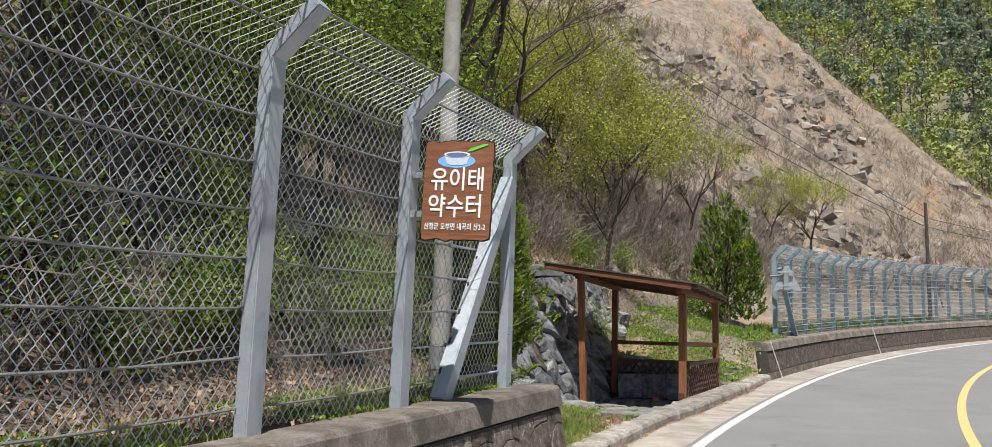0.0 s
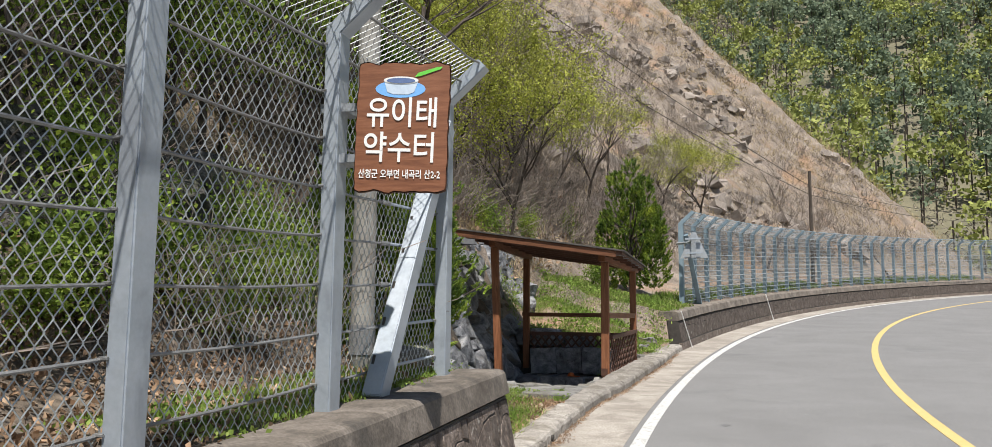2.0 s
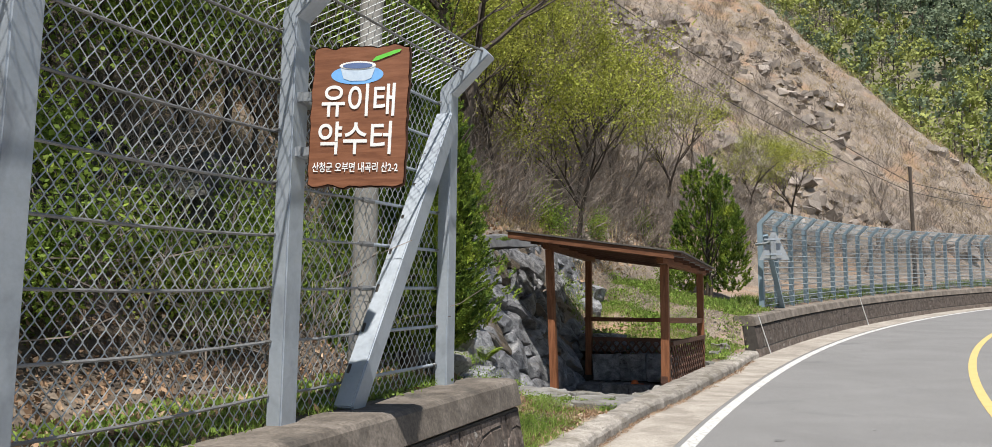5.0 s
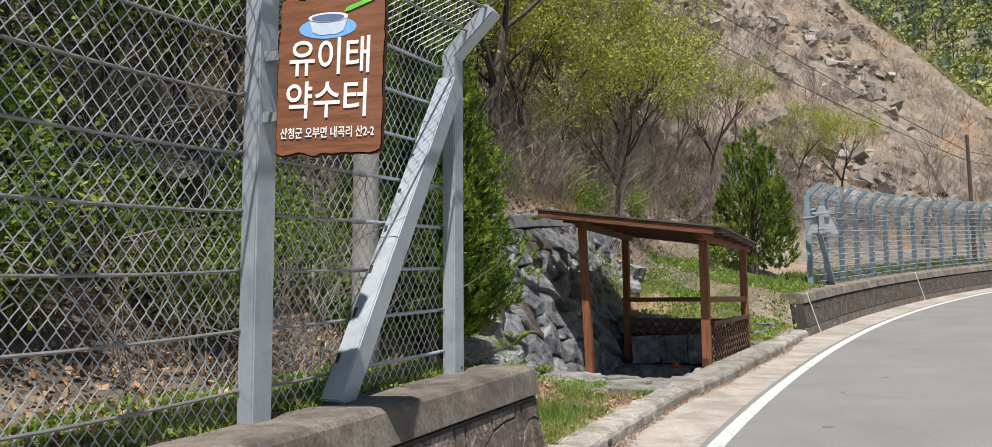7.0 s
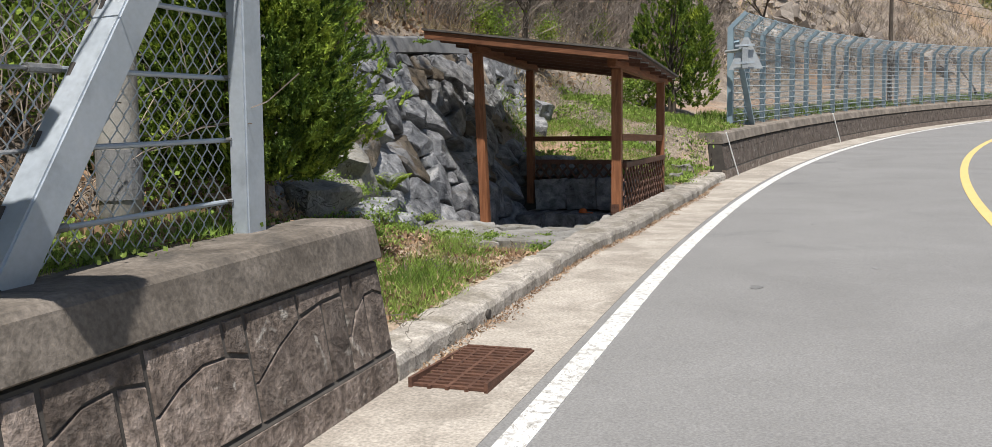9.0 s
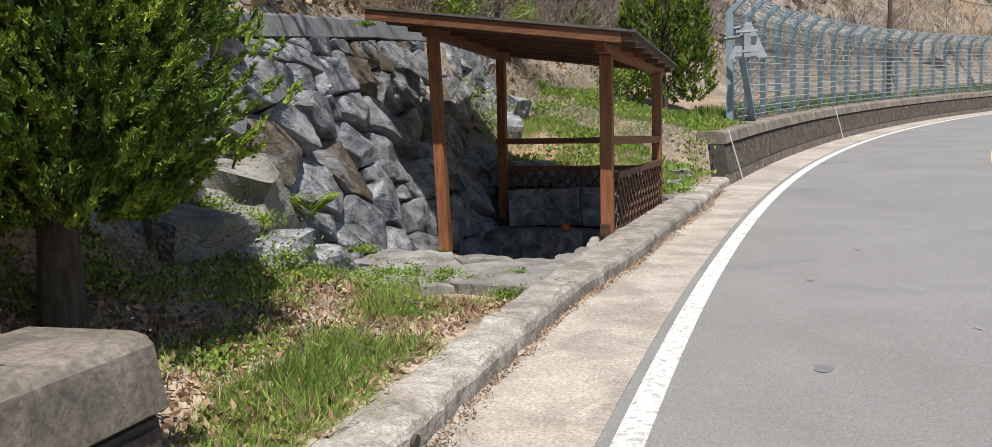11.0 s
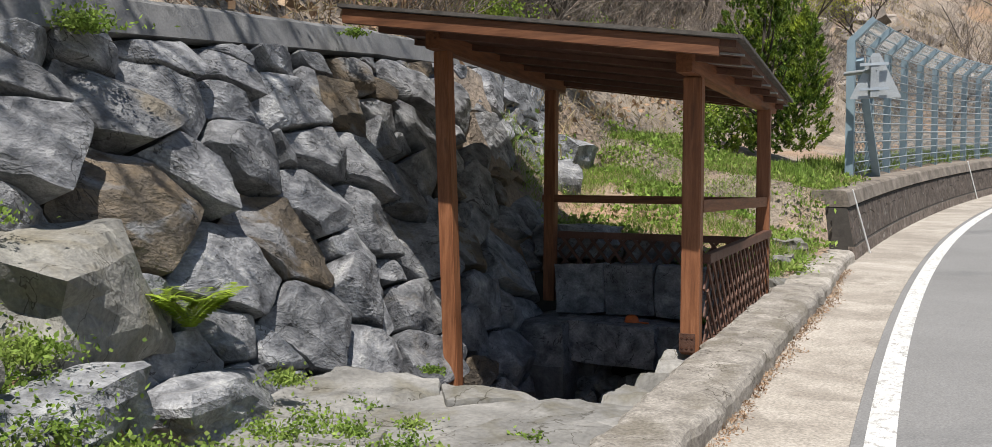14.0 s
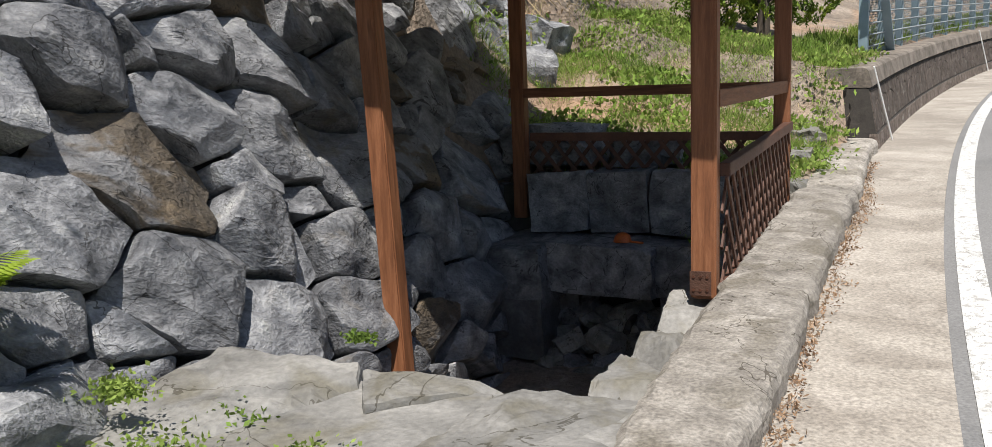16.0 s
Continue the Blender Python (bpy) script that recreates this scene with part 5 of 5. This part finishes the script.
def build_trees():
    g = random.Random(3)
    build_juniper(-4.8, 10.3, 0.92, 4.75, 1.38, 7600, 48, 0.026, 5, [(0, 0, 1, 1), (0.15, 0.1, 0.9, 0.86), (-0.25, -0.1, 0.85, 0.8), (0.15, -0.15, 0.8, 0.66)], "dense green juniper with flame-like tufts over a dark trunk", 0.1)
    build_juniper(-3.75, 25.6, 0.95, 6.3, 2.7, 1700, 30, 0.05, 6, [(0, 0, 0.62, 1), (0.45, 0.1, 0.5, 0.86), (-0.45, 0, 0.5, 0.9), (0.1, 0.5, 0.5, 0.8), (0.75, -0.2, 0.4, 0.62), (-0.75, 0.1, 0.4, 0.6)], "upright green juniper with several pointed spires on grass", 0.09)
    leafy = tree_proto("spring_tree", 5.0, 12, "slender tree with fresh yellow-green leaves on the slope", "tree", SPRING_LEAF, 6400, 0.078, 3, 6, 0.8, 0.09, puff=0.15, group="trees on the slope")
    strew(leafy, [(-6.35, 22.4), (-8.6, 19.6), (-9.5, 26.5), (-7.5, 30.0), (-4.0, 41), (-10.6, 15.2), (-9.5, 8.0), (-12, 22), (-12, 33), (-12.5, 12), (-2.4, 43.5), (-11, 8.5), (-6.3, 5.2), (-7.2, 7.3), (-8.2, 6.6), (-5.6, 4.6), (-7.7, 16.8), (-8.9, 22.6), (-7.3, 25.6), (-7.9, 28.2), (-6.0, 32.5), (-8.2, 23.7), (-8.9, 25.2), (-10.2, 21.0), (-9.8, 24.6), (-7.9, 20.6), (-10.6, 26.8), (-11.2, 23.6)], 4, 0.75, 1.15)
    dense = tree_proto("thicket_tree", 4.2, 15, "leafy green thicket tree behind the fence", "tree", THICKET_LEAF, 5200, 0.07, 3, 6, 0.95, 0.06, group="thicket behind the fence")
    strew(dense, [(-6.2, 7.2), (-6.6, 5.4), (-6.5, 8.8), (-7.6, 6.4), (-8.2, 9.2), (-9.6, 10.0), (-9.6, 7.2), (-5.8, 6.3), (-6.5, 8.4), (-5.9, 3.0), (-7.0, 9.6), (-7.2, 12.3), (-7.5, 13.7), (-7.9, 15.2), (-8.6, 16.6), (-7.5, 10.9), (-8.2, 12.4), (-8.9, 14.2), (-9.4, 11.4), (-7.4, 8.0)], 5, 0.8, 1.2)
    low = tree_proto("shrub", 1.3, 18, "low green leafy shrub on the bank", "shrub", THICKET_LEAF, 2300, 0.05, 2, 5, 1.1, 0.02, group="shrubs on the bank", puff=0.45)
    strew(low, [(-5.2, 6.9), (-5.1, 5.4), (-5.3, 8.0), (-5.6, 4.2), (-5.0, 3.0), (-5.4, 1.8), (-5.9, 6.2), (-5.2, 9.2), (-4.9, 7.5), (-5.5, 7.3), (-5.0, 6.1), (-4.8, 4.6), (-5.3, 8.6), (-5.8, 9.6), (-6.7, 20.6), (-6.2, 24.0), (-4.6, 24.2), (-7.0, 17.6), (-6.9, 15.0), (-6.6, 13.2), (-5.7, 27.5)], 6, 0.7, 1.25)
    bare = tree_proto("bare_tree", 5.5, 22, "leafless grey-brown tree with fine twigs on the slope", "tree", None, 0, 0, 4, 6, 0.8, 0.07, bark=TWIG, group="bare trees on the slope")
    old = tree_proto("old_tree", 8.5, 27, "old dark tree with long spreading leafless branches", "tree", None, 0, 0, 4, 6, 1.0, 0.19, (0.25, 0.1), group="old trees above the wall")
    strew(old, [(-7.2, 17.0), (-8.3, 14.4), (-8.3, 19.6)], 8, 0.85, 1.0)
    for x, y, a in ((-6.75, 11.7, 0.0), (-7.1, 12.9, 0.2), (-7.3, 15.0, -0.3)):
        copy_thing(old, Matrix.Translation((x, y, ground_at(x, y) - 0.05)) @ Matrix.Rotation(a, 4, "Z"))
    spots = [(-8.0, 21.5), (-7.2, 18.0), (-7.4, 24.8), (-8.6, 27.5), (-6.8, 28.6), (-9.5, 23.5), (-10.2, 18.5), (-9.0, 31), (-5.2, 31.0), (-6.5, 34.0), (-10.5, 29.5), (-9.0, 13.0), (-11, 15.5), (-4.6, 36.5), (-8.8, 36.0),
             (-12, 36), (-6.2, 39), (-3.0, 47), (3.6, 51), (0.6, 46), (7.5, 53.5), (-9.5, 41), (2.0, 56.0)]
    strew(bare, spots, 7, 0.65, 1.15)


def brush(name, count, lo, hi, s_range, d_range, seed, mat, rad, label, category, droop=0.0, twigs=26):
    """A thicket of thin dry stems over a stretch of the bank, as one mass."""
    g = random.Random(seed)
    A, B = [], []
    for _ in range(count):
        s, d = g.uniform(*s_range), d_range[0] + (d_range[1] - d_range[0]) * g.random() ** 1.3
        x, y = along(s, d)
        base = Vector((x, y, ground_at(x, y) - 0.05))
        h = g.uniform(lo, hi)
        for _ in range(twigs):
            d1 = Vector((g.gauss(0, 0.45), g.gauss(0, 0.45), 1)).normalized()
            p = base + Vector((g.gauss(0, 0.12), g.gauss(0, 0.12), 0))
            n = 4
            for i in range(n):
                q = p + d1 * (h / n) * g.uniform(0.7, 1.2)
                A.append(tuple(p))
                B.append(tuple(q))
                if i > 0:
                    e = (d1 + Vector((g.gauss(0, 0.6), g.gauss(0, 0.6), g.gauss(0.1, 0.4)))).normalized()
                    A.append(tuple(q))
                    B.append(tuple(q + e * h * 0.22))
                d1 = (d1 + Vector((g.gauss(0, 0.25), g.gauss(0, 0.25), -droop))).normalized()
                p = q
    ob = new(name, wires_mesh(name, np.array(A), np.array(B), rad, mat, (0, 0, 0)))
    tagged(ob, label, category, kind="stuff")


def blades(name, spots, length, width, mat, label, category, spread=0.35, per=12, clump=0.05, flat=False):
    c = np.repeat(np.asarray(spots, dtype=float), per, 0)
    c[:, :2] += rng.normal(0, clump, (len(c), 2))
    up = np.tile([0, 0, 0.12 if flat else 1.0], (len(c), 1))
    ob = new(name, leaf_mesh(name, leaves(c, up, length, width, spread), 4, mat))
    return tagged(ob, label, category, kind="stuff")


def spots_in(n, s_range, d_range, seed, keep=None, lift=0.0):
    g = random.Random(seed)
    out = []
    while len(out) < n:
        s, d = g.uniform(*s_range), g.uniform(*d_range)
        x, y = along(s, d)
        if keep and not keep(x, y, s, d, g):
            continue
        out.append((x, y, ground_at(x, y) + lift))
    return out


def patchy(k, cut, seed):
    return lambda x, y, s, d, g: lumps(x, y, k, seed) + g.uniform(-0.15, 0.15) > cut


def build_ground_cover():
    def lawn(x, y, s, d, g):
        return lumps(x, y, 1.6, 2.0) + g.uniform(-0.25, 0.25) > -0.15 + 0.95 * ease(0.8, 1.35, d) + 0.35 * ease(12.2, 13.2, s) + 0.4 * (1 - ease(9.2, 10.3, s)) + 0.25 * (1 - ease(0.36, 0.55, d))
    blades("grass", spots_in(1500, (9.0, 13.2), (0.36, 1.6), 1, lawn), 0.075, 0.005, GRASS, "fresh green grass and weeds growing beside the kerb", "grass", 0.95, 10, 0.05)
    blades("tall_grass", spots_in(240, (10.2, 12.4), (0.45, 1.1), 12, lawn), 0.17, 0.005, GRASS, "long pale green grass beside the kerb", "grass", 0.75, 10, 0.06)
    blades("weeds", spots_in(300, (9.0, 13.4), (0.5, 2.2), 2, patchy(1.6, 0.2, 4.0), 0.02), 0.03, 0.018, GRASS, "small broad-leaved green weeds on bare soil", "weeds", 0.9, 22, 0.06)
    blades("weeds", spots_in(420, (9.2, 12.6), (1.1, 2.7), 22, patchy(1.4, 0.06, 14.0), 0.03), 0.04, 0.022, GRASS, "small green weeds in the juniper's shade", "weeds", 0.9, 20, 0.08)
    blades("dry_grass", spots_in(420, (9.0, 13.4), (0.4, 2.4), 23), 0.13, 0.005, DRY_GRASS, "dry straw among the grass of the bed", "grass", 1.1, 5, 0.08)
    blades("grass", spots_in(900, (-1, 8.6), (0.6, 1.3), 3, patchy(0.9, 0.0, 6.0)), 0.08, 0.007, GRASS, "green grass under the rockfall fence", "grass", 0.5, 9, 0.05)
    blades("weeds", spots_in(300, (-1, 8.6), (0.6, 1.4), 4, patchy(0.8, 0.05, 7.0), 0.03), 0.04, 0.026, GRASS, "broad-leaved green weeds under the fence", "weeds", 0.9, 18, 0.08)
    blades("grass", spots_in(5200, (18.8, 24.5), (0.4, 3.6), 5, patchy(1.1, -0.14, 8.0)), 0.1, 0.008, GRASS, "green grass on the slope behind the shelter", "grass", 0.7, 9, 0.06)
    blades("weeds", spots_in(620, (18.8, 24.5), (0.4, 3.8), 6, patchy(1.0, 0.0, 9.0), 0.04), 0.07, 0.042, GRASS, "leafy green weeds on the slope", "weeds", 0.9, 18, 0.12)
    blades("dry_grass", spots_in(1800, (18.9, 24.5), (0.4, 4.0), 16), 0.12, 0.007, DRY_GRASS, "dry straw among the green grass", "grass", 0.9, 6, 0.08)
    blades("grass", spots_in(2600, (22.3, 66), (0.6, 1.5), 7, patchy(0.5, -0.1, 10.0)), 0.2, 0.016, GRASS, "green grass along the far fence", "grass", 0.4, 8, 0.08)
    blades("dry_grass", spots_in(9000, (19, 68), (3.6, 30), 8), 0.36, 0.016, DRY_GRASS, "dry straw-coloured grass on the hillside", "grass", 0.7, 7, 0.16)
    blades("dry_grass", spots_in(2200, (60, 72), (3, 34), 18), 0.5, 0.02, DRY_GRASS, "dry straw grass along the bare ridge", "grass", 0.5, 8, 0.2)
    blades("dry_grass", spots_in(1800, (10.5, 22), (3.9, 9), 9), 0.3, 0.01, DRY_GRASS, "dry straw-coloured grass above the stone wall", "grass", 0.7, 8, 0.14)
    blades("leaf_litter", spots_in(3600, (8.9, 13.0), (0.4, 2.6), 10, patchy(1.3, -0.5, 12.0), 0.014), 0.06, 0.026, LITTER, "fallen brown leaves on the planting bed", "leaf litter", 0.35, 3, 0.06, True)
    blades("leaf_litter", spots_in(7500, (-2, 8.8), (0.7, 3.4), 11, None, 0.02), 0.06, 0.03, LITTER, "fallen brown leaves on the bank behind the fence", "leaf litter", 0.35, 3, 0.08, True)
    blades("leaf_litter", spots_in(2500, (12, 30), (3.8, 8), 14, None, 0.02), 0.12, 0.07, LITTER, "fallen brown leaves on the slope", "leaf litter", 0.4, 3, 0.12, True)
    g = random.Random(77)
    line = []
    for _ in range(1500):
        s = g.uniform(9, 21)
        p = at_road(s, FOOT + bulge(s) + abs(g.gauss(0, 0.035)) * (1 + 1.4 * lumps(s, 2.0, 1.2)) + 0.01, 0.012)
        line.append(tuple(p))
    blades("leaf_litter", line, 0.028, 0.009, LITTER, "brown needles and leaf crumbs along the kerb's foot", "leaf litter", 0.35, 3, 0.02, True)
    brush("dry_brush", 620, 0.5, 1.5, (24, 66), (4.0, 28), 31, TWIG, 0.008, "leafless grey brush covering the hillside", "brush", 0.0, 12)
    brush("dry_brush", 480, 0.5, 1.8, (12, 36), (4.2, 13), 32, TWIG, 0.0055, "leafless grey brush above the stone wall", "brush", 0.02, 16)
    brush("dry_brush", 60, 0.5, 1.7, (-1, 8.4), (1.6, 4.5), 33, TWIG, 0.0035, "tangled dry stems and vines behind the fence", "brush", 0.12, 14)
    brush("fallen_twigs", 30, 0.2, 0.5, (9.0, 13), (0.5, 2.4), 34, TWIG, 0.003, "thin dry twigs on the planting bed", "twigs", 0.9, 4)


def build_fern(x, y, z, n, size, seed):
    f = thing("fern", (x, y, z), "bright yellow-green fern growing between the rocks", "fern", "ferns and weeds by the rocks")
    g = random.Random(seed)
    for k in range(n):
        a = g.uniform(0, 6.28)
        quads = []
        L = size * g.uniform(0.7, 1.1)
        for i in range(22):
            t = (i + 1) / 22
            p = np.array([x + math.cos(a) * L * t * 0.7, y + math.sin(a) * L * t * 0.7, z + L * (1.15 * t - 0.65 * t * t)])
            for sd in (-1, 1):
                w = 0.28 * L * math.sin(math.pi * min(1, t * 0.9 + 0.08))
                s = np.array([-math.sin(a) * sd, math.cos(a) * sd, -0.12]) * w + np.array([math.cos(a), math.sin(a), 0]) * w * 0.45
                wv = np.array([math.cos(a), math.sin(a), 0]) * 0.03 * L
                quads.append([p, p + s * 0.5 + wv, p + s, p + s * 0.5 - wv])
        ob = new("frond", leaf_mesh("frond", np.array(quads), 4, FERN, f.location))
        ob.parent = f


def build_weed_clump(x, y, z, n, size, seed):
    g = np.random.default_rng(seed)
    n *= 2
    c = np.array([x, y, z - 0.04]) + np.abs(g.normal(0, 1, (n, 3))) * [0, 0, size * 0.2] + g.normal(0, 1, (n, 3)) * [size * 0.5, size * 0.36, 0] * g.uniform(0.4, 1.3, (n, 1))
    d = c - np.array([x, y, z - 0.1])
    ob = new("weed_clump", leaf_mesh("weed_clump", leaves(c, d, 0.03, 0.017, 0.7), 4, GRASS, (x, y, z)))
    ob.location = (x, y, z)
    tagged(ob, "leafy bright green weed clump among the rocks", "weed", "ferns and weeds by the rocks", "stuff")


# ---- far mountain ----
def peak(x, y):
    r, a = math.hypot(x, y), math.degrees(math.atan2(x, y))
    h = max(0.0, r - 95) * 0.56
    h = h if h < 160 else 160 + (h - 160) * 0.12
    return -6 + h + (14 * lumps(x, y, 0.012, 2.0) + 5 * lumps(x, y, 0.04, 4.0)) * ease(95, 170, r) + 0.25 * max(0, a) * ease(150, 330, r)


def build_mountain():
    rails = []
    for a in np.arange(-50, 76, 2.5):
        row = []
        for r in list(np.arange(90, 420, 10)) + [480, 560, 700]:
            x, y = r * math.sin(radians(a)), r * math.cos(radians(a))
            row.append((x, y, peak(x, y)))
        rails.append(row)
    single("backdrop_mountain", Shape().sweep(rails), WOODLAND_SOIL, "steep wooded mountain across the valley", "mountain", kind="structure", smooth=True)
    g = np.random.default_rng(44)
    kinds = {0: [], 1: [], 2: []}
    TA, TB = [], []
    for i in range(3300):
        a = g.uniform(-9, 38)
        r = math.sqrt(g.uniform(102 ** 2, 385 ** 2))
        x, y = r * math.sin(radians(a)), r * math.cos(radians(a))
        z = peak(x, y)
        sel = lumps(x, y, 0.03, 11.0) + g.normal(0, 0.28)
        kind = 0 if sel > -0.02 else (1 if sel > -0.38 else 2)
        h = g.uniform(6, 12) if kind == 0 else g.uniform(5, 10)
        w = h * (0.22 if kind == 0 else 0.34)
        TA.append((x, y, z - 1))
        TB.append((x, y, z + h * 0.85))
        nb = 8
        bl = np.stack([g.normal(0, 0.55, nb) * w, g.normal(0, 0.55, nb) * w, h * g.uniform(0.35, 1.0, nb)], 1)
        bl[:, :2] *= (1.25 - bl[:, 2:3] / h) if kind == 0 else 1.0
        nl = 17
        c = np.repeat(bl, nl, 0) + g.normal(0, 1, (nb * nl, 3)) * [w * 0.28, w * 0.28, w * 0.2]
        size = 0.74 * (0.6 + 0.4 * min(1.6, r / 200))
        d = g.normal(0, 1, (nb * nl, 3)) + [0, 0, 0.3]
        dd = unit(d)
        s = unit(np.cross(dd, g.normal(0, 1, (nb * nl, 3))))
        c = c + [x, y, z]
        k = size * g.uniform(0.6, 1.4, (nb * nl, 1))
        wk = 0.45 if kind != 2 else 0.1
        kinds[kind].append(np.stack([c, c + dd * k * 0.5 + s * k * wk, c + dd * k, c + dd * k * 0.5 - s * k * wk], 1))
    for kind, mat, name, label in ((0, PINE_LEAF, "far_pines", "distant dark green pine wood on the mountainside, paled in colour for haze"), (1, FAR_SPRING, "far_spring_trees", "distant yellow-green trees in new leaf on the mountainside"), (2, FAR_BARE, "far_bare_trees", "distant leafless trees on the mountainside")):
        ob = new(name, leaf_mesh(name, np.concatenate(kinds[kind]), 4, mat))
        tagged(ob, label, "woods", kind="stuff")
    ob = new("far_trunks", wires_mesh("far_trunks", np.array(TA), np.array(TB), 0.14, BARK, (0, 0, 0)))
    tagged(ob, "distant dark tree trunks on the mountainside", "woods", kind="stuff")


def build_scree():
    """Angular broken rock lying over the eroded part of the hillside, as one mass."""
    g = random.Random(61)
    sh = Shape()
    n = 0
    while n < 1500:
        s, d = g.uniform(26, 68), g.uniform(4.2, 30)
        x, y = along(s, d)
        if lumps(x, y, 0.13, 21.0) + 0.5 * lumps(x, y, 0.4, 22.0) + g.uniform(-0.2, 0.2) < 0.12:
            continue
        n += 1
        z = ground_at(x, y)
        k = 0.12 + 0.5 * g.random() ** 3
        vs = []
        turn = Euler((g.uniform(-0.5, 0.5), g.uniform(-0.5, 0.5), g.uniform(0, 6.28))).to_matrix()
        for a in (-1, 1):
            for b in (-1, 1):
                for c in (-1, 1):
                    p = turn @ Vector((a * k * g.uniform(0.6, 1.2), b * k * g.uniform(0.5, 1.0), c * k * g.uniform(0.3, 0.7)))
                    vs.append((x + p.x, y + p.y, z + p.z + 0.05 * k))
        sh.add(vs, [(0, 1, 3, 2), (4, 6, 7, 5), (0, 4, 5, 1), (2, 3, 7, 6), (0, 2, 6, 4), (1, 5, 7, 3)])
    single("scree", sh, SCREE, "broken grey-brown rock lying on the eroded hillside", "scree", kind="stuff")


build_trees()
build_scree()
build_ground_cover()
for fx, fy, fz, fn, fs, sd in ((-5.2, 13.42, 1.18, 26, 0.4, 1), (-5.3, 13.35, 1.3, 6, 0.2, 2), (-5.7, 12.3, 1.5, 8, 0.25, 3), (-6.0, 12.6, 2.9, 7, 0.22, 4)):
    build_fern(fx, fy, fz, fn, fs, sd)
for i, (wx, wy, ws) in enumerate(((-4.4, 12.7, 0.3), (-4.25, 13.3, 0.22), (-5.0, 12.3, 0.34), (-4.75, 12.2, 0.3), (-4.5, 13.0, 0.26), (-5.05, 13.6, 0.24), (-4.7, 13.75, 0.22), (-4.15, 13.9, 0.16), (-3.75, 13.5, 0.16), (-4.6, 14.1, 0.16), (-3.5, 13.9, 0.1), (-2.75, 20.1, 0.2), (-2.72, 19.7, 0.14), (-5.35, 12.2, 0.25), (-3.35, 13.1, 0.16))):
    build_weed_clump(wx, wy, ground_at(wx, wy) + 0.08, int(200 * ws / 0.2), ws, 100 + i)
build_weed_clump(-5.82, 13.32, 2.78, 520, 0.22, 140)
build_weed_clump(-5.05, 12.36, 1.25, 420, 0.24, 144)
build_weed_clump(-4.6, 12.47, 0.86, 420, 0.22, 145)
build_weed_clump(-5.5, 12.45, 1.78, 300, 0.2, 146)
build_weed_clump(-4.88, 13.8, 0.9, 240, 0.14, 147)
for wx, wy, ws, sd in ((-4.75, 13.45, 0.2, 150), (-4.55, 13.55, 0.18, 151), (-4.35, 13.62, 0.16, 152), (-4.0, 13.5, 0.17, 153), (-4.7, 13.05, 0.22, 154), (-4.3, 12.95, 0.22, 155)):
    build_weed_clump(wx, wy, rise(wy) + 0.13, int(220 * ws / 0.2), ws, sd)
build_weed_clump(-5.93, 16.1, 3.25, 160, 0.12, 141)
build_weed_clump(-4.72, 15.2, 0.72, 120, 0.08, 142)
build_weed_clump(-3.45, 18.3, 0.75, 260, 0.13, 143)
build_mountain()
